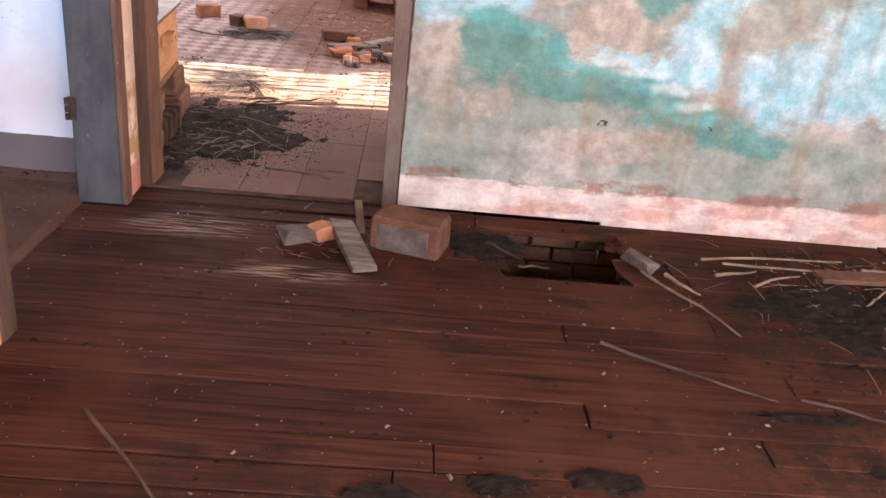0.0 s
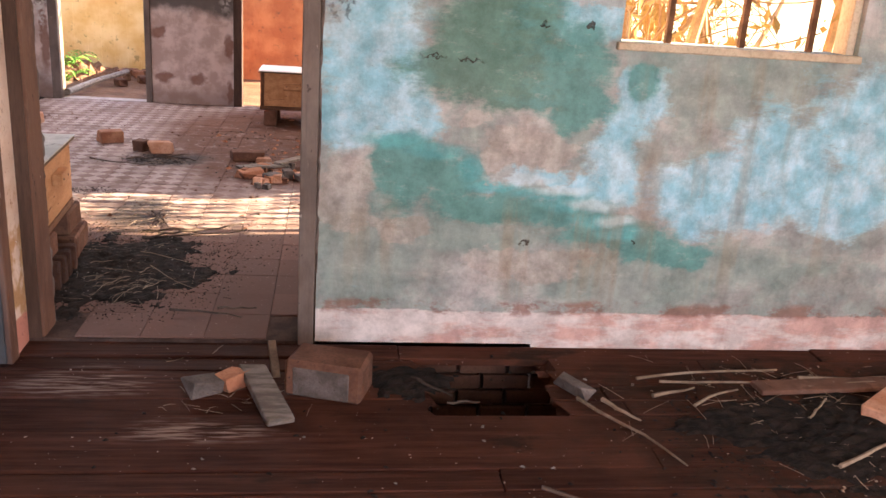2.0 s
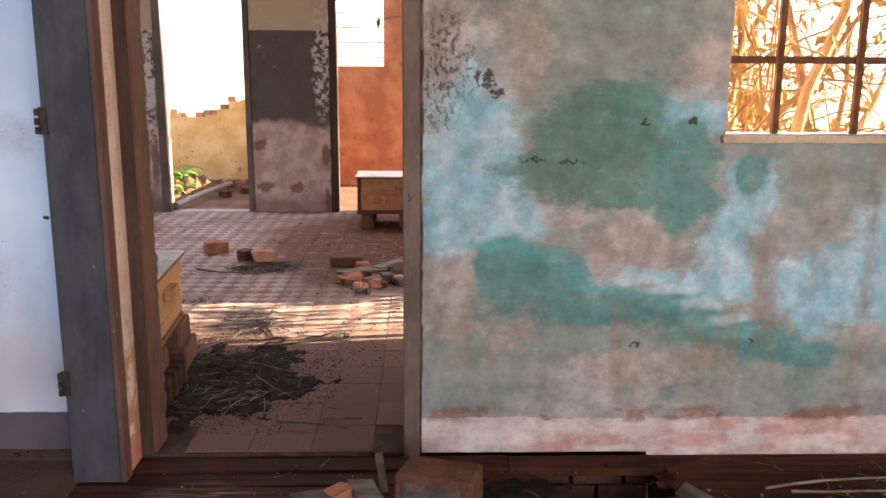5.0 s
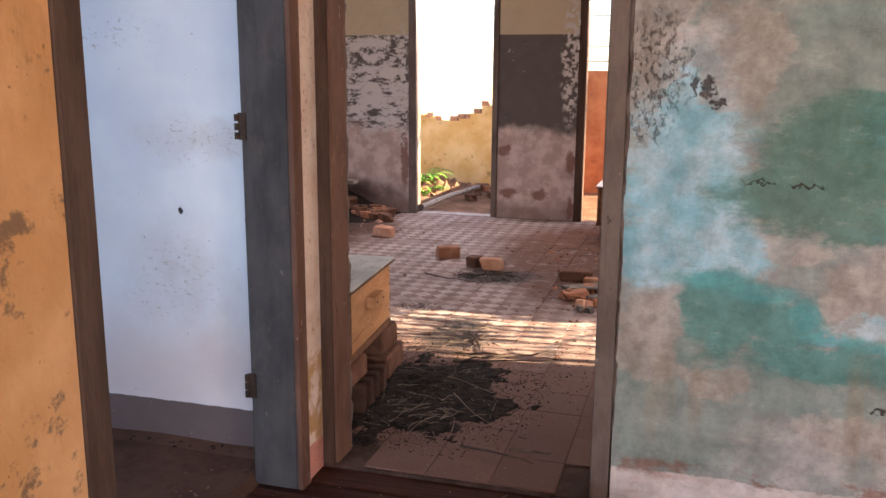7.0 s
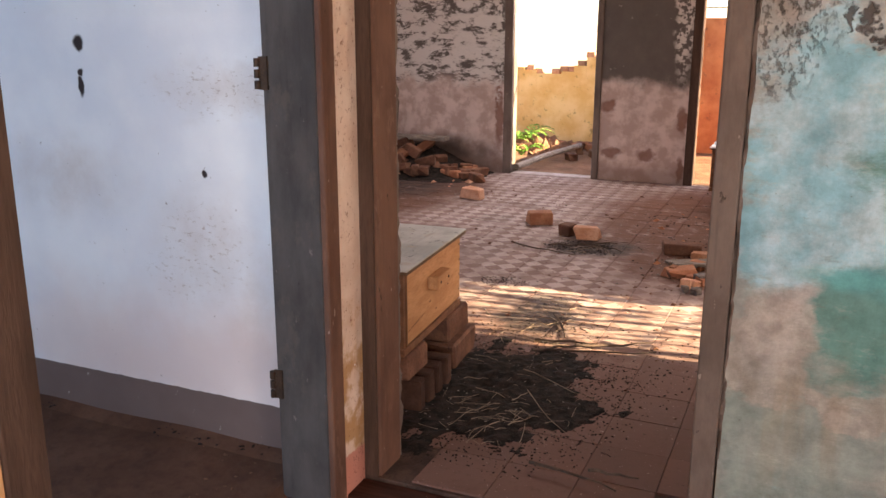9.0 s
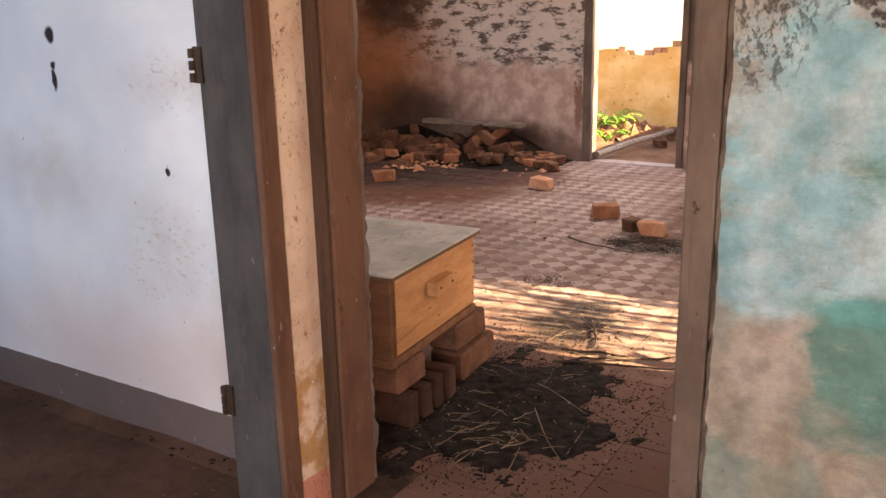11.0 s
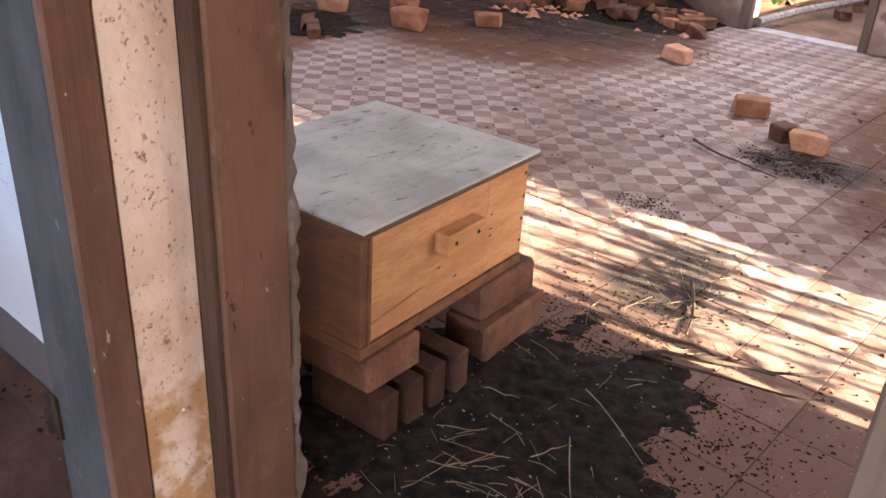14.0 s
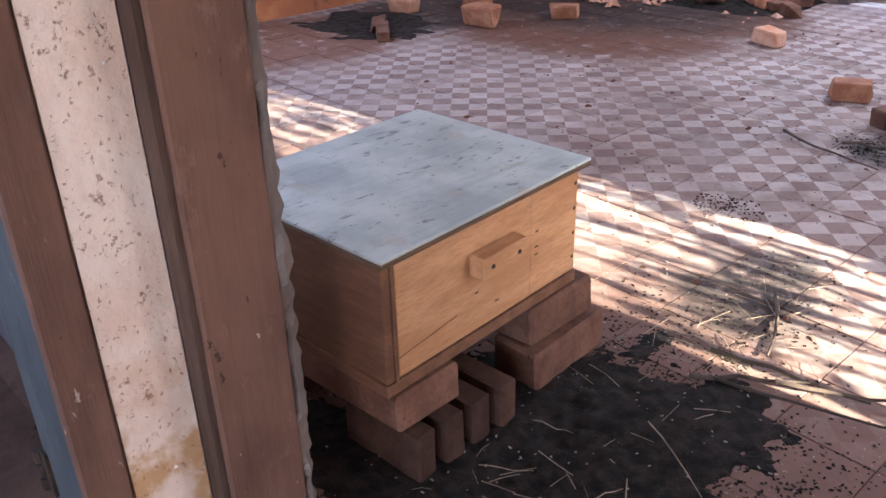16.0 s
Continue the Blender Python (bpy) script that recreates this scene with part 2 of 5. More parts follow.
def make_white_wall():
    n = Nodes("dirty_white_limewash")
    col = n.mix(n.step(n.noise(2.5, 6), 0.35, 0.7), (0.66, 0.69, 0.75), (0.77, 0.79, 0.82))
    w = n.warp(9, 0.12)
    grime = n.math("MULTIPLY", n.blobs(w, [((-1.62, 0, 0.70), (0.16, 1, 0.14)), ((-1.5, 0, 1.22), (0.25, 1, 0.07)), ((-1.75, 0, 0.6), (0.1, 1, 0.08)), ((-1.9, 0, 1.6), (0.2, 1, 0.05))], 0.6), n.step(n.noise(55, 7, rough=0.75, stretch=(0.6, 1, 1.2)), 0.55, 0.62))
    col = n.mix(n.math("MULTIPLY", grime, 0.75), col, (0.32, 0.27, 0.24))
    smudge = n.blobs(n.warp(6, 0.25), [((-1.62, 0, 0.70), (0.16, 1, 0.16)), ((-1.45, 0, 1.22), (0.22, 1, 0.06)), ((-1.40, 0, 0.50), (0.12, 1, 0.2)), ((-2.2, 0, 0.9), (0.2, 1, 0.1))], 0.9)
    col = n.mix(n.math("MULTIPLY", smudge, n.math("MULTIPLY", n.noise(14, 7, rough=0.7), 0.75)), col, (0.46, 0.38, 0.34))
    rose = n.blob(n.warp(4, 0.3), (-1.75, 0, 0.28), (1.0, 1, 0.20), 0.8)
    col = n.mix(n.math("MULTIPLY", rose, 0.55), col, (0.60, 0.42, 0.37))
    hole = n.blobs(n.warp(30, 0.02), [((-2.08, 0, 1.355), (0.022, 1, 0.026)), ((-2.083, 0, 1.26), (0.013, 1, 0.012)), ((-2.085, 0, 1.215), (0.012, 1, 0.035)), ((-1.32, 0, 0.93), (0.012, 1, 0.006)), ((-1.6, 0, 0.95), (0.01, 1, 0.012))], 0.25)
    col = n.mix(hole, col, (0.04, 0.03, 0.03))
    col = n.mix(n.math("MULTIPLY", n.step(n.noise(48, 3), 0.70, 0.73), 0.7), col, (0.22, 0.18, 0.16))
    z = n.math("ADD", n.sep.outputs[2], n.math("MULTIPLY", n.math("SUBTRACT", n.noise(16, 5), 0.5), 0.012))
    band = n.math("SUBTRACT", 1.0, n.step(z, 0.186, 0.190))
    bcol = n.mix(n.step(n.noise(22, 7, rough=0.7), 0.66, 0.69), n.mix(n.noise(6, 4), (0.115, 0.082, 0.077), (0.165, 0.12, 0.112)), (0.5, 0.47, 0.45))
    col = n.mix(band, col, bcol)
    h = n.math("ADD", n.math("MULTIPLY", n.noise(22, 6), 0.6), n.math("MULTIPLY", band, 0.6))
    return n.finish(col, 0.85, n.math("SUBTRACT", h, n.math("MULTIPLY", hole, 2.0)), 0.35, 0.006)


def make_far_wall():
    n = Nodes("burnt_peeling_plaster")
    x, z = n.sep.outputs[0], n.sep.outputs[2]
    zw = n.math("ADD", z, n.math("MULTIPLY", n.math("SUBTRACT", n.noise(5, 6), 0.5), 0.35))
    low = n.mix(n.step(n.noise(7, 6), 0.4, 0.62), (0.48, 0.36, 0.32), (0.68, 0.56, 0.52))
    # dark dado, flaking to white towards the corner
    corner = n.math("SUBTRACT", 1.0, n.step(x, -2.75, -2.4))
    flake = n.step(n.math("ADD", n.noise(8, 9, rough=0.78, stretch=(0.6, 1, 1.4)), n.math("MULTIPLY", corner, 0.175)), 0.63, 0.67)
    dado = n.mix(flake, n.mix(n.noise(9, 5), (0.10, 0.088, 0.082), (0.165, 0.14, 0.13)), (0.66, 0.62, 0.60))
    col = n.mix(n.step(zw, 0.84, 0.98), low, dado)
    top = n.step(z, 1.835, 1.845)
    col = n.mix(top, col, n.mix(n.noise(5, 5), (0.52, 0.42, 0.28), (0.62, 0.53, 0.38)))
    # soot and scorched orange plaster by the corner
    w = n.warp(3, 0.5)
    orange = n.blob(w, (-5.2, 5.7, 0.9), (0.95, 1.5, 0.8), 0.5)
    col = n.mix(n.math("MULTIPLY", orange, 0.9), col, n.mix(n.noise(6, 5), (0.30, 0.11, 0.04), (0.48, 0.22, 0.10)))
    soot = n.blobs(w, [((-4.55, 5.7, 0.30), (0.65, 1.5, 0.40)), ((-3.3, 5.7, 0.12), (0.7, 1.5, 0.20)), ((-4.75, 5.7, 1.45), (0.35, 1.5, 0.28))], 0.7)
    col = n.mix(n.math("MULTIPLY", soot, 0.88), col, (0.045, 0.03, 0.025))
    chips = n.blobs(n.warp(14, 0.10), [((-1.60, 5.7, 0.70), (0.07, 1, 0.06)), ((-1.56, 5.7, 0.28), (0.09, 1, 0.05)), ((-1.23, 5.7, 0.27), (0.08, 1, 0.06)), ((-0.93, 5.7, 0.6), (0.04, 1, 0.12)), ((-2.66, 5.7, 0.6), (0.04, 1, 0.3)), ((-0.92, 5.7, 0.15), (0.03, 1, 0.12))], 0.3)
    col = n.mix(n.math("MULTIPLY", chips, 0.8), col, (0.22, 0.10, 0.07))
    edge = n.math("MAXIMUM", n.blob(n.warp(9, 0.12), (-0.95, 5.7, 1.6), (0.09, 1, 0.6), 0.3), n.blob(n.warp(9, 0.12), (-2.68, 5.7, 1.3), (0.06, 1, 0.6), 0.3))
    edge = n.math("MULTIPLY", edge, n.step(n.noise(18, 6), 0.46, 0.54))
    col = n.mix(edge, col, (0.64, 0.60, 0.57))
    base = n.math("SUBTRACT", 1.0, n.step(z, 0.10, 0.22))
    col = n.mix(n.math("MULTIPLY", base, 0.55), col, (0.24, 0.15, 0.12))
    h = n.math("ADD", n.noise(24, 7), n.math("SUBTRACT", n.math("MULTIPLY", flake, 0.5), n.math("MULTIPLY", chips, 2)))
    return n.finish(col, 0.85, h, 0.5, 0.012)


def make_orange_plaster(name, a, b, soil=(0.10, 0.07, 0.05)):
    n = Nodes(name)
    col = n.mix(n.step(n.noise(3, 6), 0.38, 0.64), a, b)
    col = n.mix(n.math("MULTIPLY", n.step(n.noise(8, 6, rough=0.7), 0.58, 0.66), 0.75), col, soil)
    col = n.mix(n.math("MULTIPLY", n.step(n.noise(40, 4), 0.66, 0.72), 0.7), col, tuple(v * 0.35 for v in a))
    return n.finish(col, 0.88, n.noise(20, 7), 0.5, 0.012)


def make_cream():
    n = Nodes("chipped_cream_plaster")
    col = n.mix(n.step(n.noise(6, 6), 0.36, 0.66), (0.62, 0.46, 0.36), (0.74, 0.60, 0.50))
    z = n.sep.outputs[2]
    lowz = n.math("SUBTRACT", 1.0, n.step(n.math("ADD", z, n.math("MULTIPLY", n.noise(9, 5), 0.3)), 0.55, 0.85))
    col = n.mix(n.math("MULTIPLY", lowz, n.step(n.noise(14, 6), 0.42, 0.6)), col, (0.46, 0.27, 0.13))
    col = n.mix(n.math("SUBTRACT", 1.0, n.step(n.math("ADD", z, n.math("MULTIPLY", n.noise(12, 5), 0.06)), 0.15, 0.16)), col, (0.55, 0.24, 0.18))
    nick = n.math("MAXIMUM", n.step(n.noise(40, 7, rough=0.75, stretch=(1, 1, 0.8)), 0.60, 0.64), n.math("MULTIPLY", n.step(n.noise(95, 4), 0.64, 0.68), 0.7))
    col = n.mix(n.math("MULTIPLY", nick, 0.8), col, (0.26, 0.11, 0.07))
    col = n.mix(n.step(n.noise(26, 4), 0.70, 0.74), col, (0.78, 0.76, 0.74))
    return n.finish(col, 0.85, n.math("SUBTRACT", n.noise(30, 6), n.math("MULTIPLY", nick, 1.2)), 0.6, 0.006)


def make_planks():
    n = Nodes("dusty_red_brown_floorboard")
    grain = n.noise(7, 7, stretch=(0.35, 6, 6), rough=0.65)
    col = n.mix(n.step(grain, 0.35, 0.68), (0.034, 0.012, 0.008), (0.074, 0.029, 0.019))
    k = n.math("ADD", n.math("MULTIPLY", n.info, 0.5), 0.75)
    col = n.mix(1.0, col, k, "MULTIPLY")
    dust = n.step(n.noise(1.6, 6), 0.44, 0.64)
    col = n.mix(n.math("MULTIPLY", dust, 0.8), col, (0.084, 0.033, 0.021))
    w = n.warp(5, 0.25, (0.5, 1, 1))
    pale = n.math("MULTIPLY", n.blobs(w, [((-0.32, -0.68, 0), (0.22, 0.06, 1)), ((-0.75, -0.35, 0), (0.2, 0.1, 1))], 0.6), n.step(n.noise(20, 5, stretch=(0.3, 3, 1)), 0.45, 0.62))
    col = n.mix(pale, col, (0.26, 0.19, 0.16))
    dark = n.step(n.noise(2.7, 8, stretch=(0.6, 1.3, 1), rough=0.68), 0.57, 0.66)
    col = n.mix(n.math("MULTIPLY", dark, 0.8), col, (0.020, 0.012, 0.009))
    soil = n.math("MULTIPLY", n.blobs(w, [((1.9, -0.75, 0), (0.8, 0.42, 1)), ((0.2, -1.9, 0), (0.9, 0.2, 1)), ((1.5, -1.5, 0), (0.6, 0.2, 1)), ((2.0, -0.3, 0), (1.0, 0.15, 1))], 0.6), n.step(n.noise(12, 6, rough=0.7), 0.42, 0.56))
    col = n.mix(n.math("MULTIPLY", soil, 0.85), col, (0.028, 0.018, 0.013))
    col = n.mix(n.step(n.noise(60, 2), 0.73, 0.75), col, (0.36, 0.28, 0.23))
    return n.finish(col, n.math("ADD", n.math("MULTIPLY", n.noise(5, 4), 0.3), 0.65), n.math("ADD", grain, n.math("MULTIPLY", soil, 0.6)), 0.6, 0.006, gloss=0.08)


def make_tiles():
    n = Nodes("diamond_patterned_cement_tile")
    x, y = n.sep.outputs[0], n.sep.outputs[1]
    s = 0.25
    u = n.math("DIVIDE", n.math("ADD", n.math("ADD", x, y), 40.0), s / 2)
    v = n.math("DIVIDE", n.math("ADD", n.math("SUBTRACT", x, y), 40.0), s / 2)
    par = n.math("MODULO", n.math("ADD", n.math("FLOOR", u), n.math("FLOOR", v)), 2.0)
    worn = n.step(n.noise(0.9, 5), 0.36, 0.56)
    near = n.step(n.math("ADD", y, n.math("MULTIPLY", n.noise(2, 4), 0.7)), 1.5, 2.3)
    lightc = n.mix(n.noise(4, 5), (0.32, 0.245, 0.22), (0.44, 0.37, 0.35))
    darkc = n.mix(n.noise(4, 5), (0.17, 0.105, 0.092), (0.25, 0.175, 0.165))
    plain = n.mix(n.noise(3, 6), (0.105, 0.058, 0.046), (0.185, 0.108, 0.088))
    fade = n.step(n.noise(3.2, 7, rough=0.65), 0.34, 0.62)
    pat = n.mix(n.math("ADD", n.math("MULTIPLY", n.math("SUBTRACT", par, 0.5), n.math("ADD", n.math("MULTIPLY", fade, 0.8), 0.32)), 0.5), lightc, darkc)
    col = n.mix(n.math("MULTIPLY", n.math("MULTIPLY", near, n.math("ADD", n.math("MULTIPLY", worn, 0.5), 0.5)), 0.95), plain, pat)
    k = n.math("ADD", n.math("MULTIPLY", n.info, 0.22), 0.89)
    col = n.mix(1.0, col, k, "MULTIPLY")
    # red soil trodden in, ash by the far corner
    w = n.warp(2.5, 0.45)
    red = n.blobs(w, [((-0.35, 4.2, 0), (0.95, 1.4, 1)), ((-3.6, 4.0, 0), (1.1, 0.75, 1)), ((-2.9, 4.7, 0), (0.5, 0.5, 1)), ((-0.3, 2.9, 0), (0.6, 0.4, 1)), ((-4.6, 2.6, 0), (0.6, 0.8, 1))], 0.25)
    red = n.math("MULTIPLY", red, n.step(n.noise(7, 6, rough=0.7), 0.26, 0.48))
    col = n.mix(n.math("MULTIPLY", red, 0.95), col, n.mix(n.noise(9, 5), (0.075, 0.034, 0.023), (0.15, 0.068, 0.043)))
    ash = n.blobs(w, [((-4.1, 4.7, 0), (1.4, 0.85, 1)), ((-4.6, 3.6, 0), (0.55, 0.7, 1)), ((-1.1, 3.15, 0), (0.3, 0.2, 1)), ((-1.0, 1.7, 0), (0.2, 0.3, 1))], 0.35)
    ash = n.math("MULTIPLY", ash, n.step(n.noise(14, 6, rough=0.7), 0.25, 0.5))
    col = n.mix(n.math("MULTIPLY", ash, 0.9), col, (0.035, 0.028, 0.027))
    col = n.mix(n.math("MULTIPLY", n.step(n.noise(3.4, 6), 0.55, 0.7), 0.45), col, (0.12, 0.07, 0.055))
    col = n.mix(n.step(n.noise(50, 2), 0.72, 0.74), col, (0.08, 0.05, 0.04))
    # fine grit and scuffed glaze
    col = n.mix(n.math("MULTIPLY", n.step(n.noise(38, 8, rough=0.75), 0.52, 0.66), 0.4), col, (0.10, 0.058, 0.044))
    col = n.mix(n.math("MULTIPLY", n.step(n.noise(90, 3), 0.68, 0.72), 0.6), col, (0.46, 0.38, 0.34))
    rough = n.math("ADD", n.math("MULTIPLY", n.noise(6, 5), 0.4), 0.58)
    return n.finish(col, rough, n.noise(26, 6), 0.35, 0.004, gloss=0.10)


def make_lid():
    n = Nodes("weathered_grey_plywood")
    col = n.mix(n.step(n.noise(5, 6), 0.36, 0.66), (0.33, 0.34, 0.335), (0.49, 0.50, 0.49))
    mark = n.step(n.noise(44, 6, rough=0.7, stretch=(1.0, 0.35, 1)), 0.60, 0.64)
    col = n.mix(n.math("MULTIPLY", mark, 0.75), col, (0.13, 0.13, 0.14))
    col = n.mix(n.math("MULTIPLY", n.step(n.noise(7, 5), 0.60, 0.7), 0.5), col, (0.50, 0.51, 0.51))
    col = n.mix(n.math("MULTIPLY", n.step(n.noise(9, 5), 0.60, 0.7), 0.5), col, (0.38, 0.31, 0.24))
    grain = n.noise(22, 7, rough=0.7, stretch=(3, 0.3, 1))
    col = n.mix(n.math("MULTIPLY", n.step(grain, 0.5, 0.7), 0.35), col, (0.22, 0.225, 0.225))
    return n.finish(col, 0.65, grain, 0.35, 0.004)


def make_timber(name, a, b, dust, chip):
    """Old painted post: long grain, rubbed patches, dust low down, knocks and pale nicks."""
    n = Nodes(name)
    grain = n.noise(6, 7, stretch=(6, 6, 0.35), rough=0.65)
    col = n.mix(n.step(n.noise(3.2, 7, rough=0.65, stretch=(1.6, 1.6, 0.7)), 0.36, 0.64), a, b)
    col = n.mix(n.math("MULTIPLY", n.step(grain, 0.5, 0.75), 0.35), col, tuple(v * 0.5 for v in a))
    rubbed = n.step(n.noise(9, 8, rough=0.72, stretch=(1.5, 1.5, 0.8)), 0.55, 0.66)
    col = n.mix(n.math("MULTIPLY", rubbed, 0.5), col, dust)
    col = n.mix(n.math("MULTIPLY", n.step(n.noise(26, 6, rough=0.7, stretch=(1, 1, 0.6)), 0.66, 0.69), 0.8), col, tuple(v * 0.35 for v in a))
    nick = n.step(n.noise(44, 4, stretch=(1, 1, 0.5)), 0.70, 0.73)
    col = n.mix(n.math("MULTIPLY", nick, 0.7), col, chip)
    return n.finish(col, 0.75, n.math("SUBTRACT", n.math("ADD", grain, n.math("MULTIPLY", rubbed, 0.3)), nick), 0.5, 0.006)


M_GREEN, M_WHITE, M_FAR, M_CREAM = make_green_wall(), make_white_wall(), make_far_wall(), make_cream()
M_ORANGE = make_orange_plaster("ochre_plaster", (0.50, 0.25, 0.10), (0.62, 0.34, 0.16))
M_SCORCH = make_orange_plaster("scorched_orange_plaster", (0.30, 0.11, 0.05), (0.42, 0.18, 0.085))
M_YARD = make_orange_plaster("mossy_yellow_plaster", (0.66, 0.40, 0.15), (0.78, 0.56, 0.28), (0.30, 0.20, 0.08))
M_TILE_SIDE = make_orange_plaster("stained_pink_plaster", (0.50, 0.36, 0.30), (0.62, 0.48, 0.42))
M_PLANK, M_TILE, M_LID = make_planks(), make_tiles(), make_lid()
M_CEIL = simple("ceiling_boards_paint", (0.42, 0.38, 0.34), (0.55, 0.50, 0.46), 2)
M_GREY = make_timber("weathered_grey_timber", (0.046, 0.043, 0.044), (0.080, 0.074, 0.073), (0.10, 0.082, 0.072), (0.17, 0.15, 0.14))
M_BROWN = make_timber("old_brown_painted_timber", (0.105, 0.053, 0.038), (0.165, 0.088, 0.060), (0.23, 0.135, 0.095), (0.42, 0.33, 0.28))
M_DARKWOOD = simple("dark_frame_timber", (0.06, 0.035, 0.025), (0.10, 0.06, 0.045), 4, 0.8, 0.4, (4, 4, 0.5), vary=0)
M_POST = make_timber("grey_brown_frame_timber", (0.115, 0.088, 0.076), (0.19, 0.15, 0.132), (0.16, 0.115, 0.09), (0.36, 0.31, 0.28))
M_PINE = simple("honey_pine_board", (0.40, 0.195, 0.088), (0.52, 0.28, 0.14), 5, 0.6, 0.2, (4, 0.6, 4), spots=None, vary=0.08)
# darkened copy of the pine, shade put into the colour
M_PINE_SHADE = simple("shaded_pine_board", (0.115, 0.054, 0.030), (0.18, 0.086, 0.047), 5, 0.6, 0.2, (0.6, 4, 4), vary=0.08)
M_PLY = simple("plywood_edge", (0.10, 0.06, 0.036), (0.17, 0.11, 0.07), 30, 0.7, 0.3, (0.3, 0.3, 5), vary=0)
M_BRICK = simple("fired_clay_brick", (0.29, 0.12, 0.068), (0.42, 0.205, 0.12), 9, 0.9, 0.6, spots=(0.20, 0.09, 0.06))
M_BRICK_PALE = simple("dusty_pale_brick", (0.40, 0.19, 0.11), (0.50, 0.29, 0.20), 9, 0.9, 0.6, spots=(0.24, 0.12, 0.08))
# soot on loose bricks; under the hive its darkness is painted shade
M_BRICK_DARK = simple("sooty_shaded_brick", (0.10, 0.047, 0.031), (0.18, 0.088, 0.057), 9, 0.9, 0.6, spots=(0.05, 0.03, 0.025))
M_ASH = simple("charred_litter", (0.010, 0.0075, 0.0065), (0.034, 0.023, 0.019), 26, 0.95, 1.0, spots=(0.07, 0.05, 0.04), dist=0.012, vary=0)
M_TWIG = simple("dry_pale_twig", (0.17, 0.12, 0.085), (0.30, 0.23, 0.17), 12, 0.85, 0.3)
M_TWIG_DARK = simple("charred_twig", (0.05, 0.035, 0.028), (0.10, 0.07, 0.055), 12, 0.9, 0.3)
M_OLDWOOD = simple("splintered_grey_wood", (0.15, 0.125, 0.105), (0.30, 0.26, 0.23), 8, 0.85, 0.7, (1, 5, 5))
M_SHARD = simple("dirty_grey_mortar", (0.10, 0.082, 0.075), (0.17, 0.145, 0.135), 14, 0.95, 0.8, spots=(0.06, 0.045, 0.04))
# clay brick darkened to hold the shade under the hive and in the floor hole
M_SHADE_BRICK = simple("shaded_dark_brick", (0.05, 0.024, 0.017), (0.09, 0.045, 0.03), 9, 0.95, 0.6)
M_GROUT = simple("dirt_filled_joint", (0.045, 0.027, 0.021), (0.09, 0.055, 0.043), 10, 0.95, 0.6, vary=0)
M_MORTAR = simple("grey_mortar", (0.26, 0.22, 0.20), (0.36, 0.31, 0.29), 10, 0.95, 0.6)
M_IRON = simple("rusty_iron", (0.035, 0.025, 0.02), (0.08, 0.05, 0.035), 20, 0.6, 0.4, metal=0.5, vary=0)
M_RUST = simple("rust_brown_bar", (0.10, 0.045, 0.022), (0.17, 0.08, 0.04), 20, 0.7, 0.4, metal=0.2, vary=0)
M_SOIL = simple("red_brown_soil", (0.14, 0.075, 0.045), (0.24, 0.13, 0.08), 3, 0.95, 0.9, dist=0.03, vary=0)
# ground made pale so its horizon passes for overexposed white haze
M_PALE_GROUND = simple("haze_pale_ground", (0.36, 0.30, 0.18), (0.48, 0.42, 0.28), 2, 0.95, 0.5, vary=0)
M_LEAF = simple("dry_ochre_leaf", (0.30, 0.17, 0.05), (0.42, 0.28, 0.09), 5, 0.7, 0.1)
M_BARK = simple("tan_bark", (0.26, 0.15, 0.07), (0.36, 0.22, 0.11), 8, 0.9, 0.6)
M_FERN = simple("fresh_green_fern", (0.10, 0.24, 0.03), (0.16, 0.34, 0.05), 9, 0.6, 0.1)
M_WHITEPAINT = simple("chalky_white_paint", (0.66, 0.64, 0.62), (0.78, 0.77, 0.75), 6, 0.6, 0.2)
M_SILL = simple("bleached_sill_wood", (0.55, 0.43, 0.30), (0.68, 0.57, 0.42), 8, 0.7, 0.3)


# ---- mesh helpers ----
def mesh_of(name, bm, material):
    bmesh.ops.recalc_face_normals(bm, faces=bm.faces)
    me = bpy.data.meshes.new(name)
    bm.to_mesh(me)
    bm.free()
    for m in (material if isinstance(material, (list, tuple)) else [material]):
        me.materials.append(m)
    return me


def part(name, bm, material, parent, label=""):
    ob = new(name, mesh_of(name, bm, material))
    ob.parent = parent
    return tagged(ob, label)


def thing(name, bm, material, label, category, group="", kind="", m=None):
    ob = new(name, mesh_of(name, bm, material))
    if m is not None:
        ob.matrix_world = m
    return tagged(ob, label, category, group, kind)


def base(name, m, label, category, group="", kind=""):
    ob = new(name)
    ob.matrix_world = m
    return tagged(ob, label, category, group, kind)


def add_box(bm, lo, hi, bevel=0.0, m=None):
    c = [(lo[i] + hi[i]) / 2 for i in range(3)]
    d = [hi[i] - lo[i] for i in range(3)]
    r = bmesh.ops.create_cube(bm, size=1.0, matrix=Matrix.Translation(c) @ Matrix.Diagonal((*d, 1)))
    if bevel:
        es = list({e for v in r["verts"] for e in v.link_edges})
        r = bmesh.ops.bevel(bm, geom=es, offset=bevel, segments=1, affect="EDGES", profile=0.5)
    if m is not None:
        bmesh.ops.transform(bm, matrix=m, verts=r["verts"])
    return r["verts"]


def box(lo, hi, bevel=0.0, m=None):
    bm = bmesh.new()
    add_box(bm, lo, hi, bevel, m)
    return bm


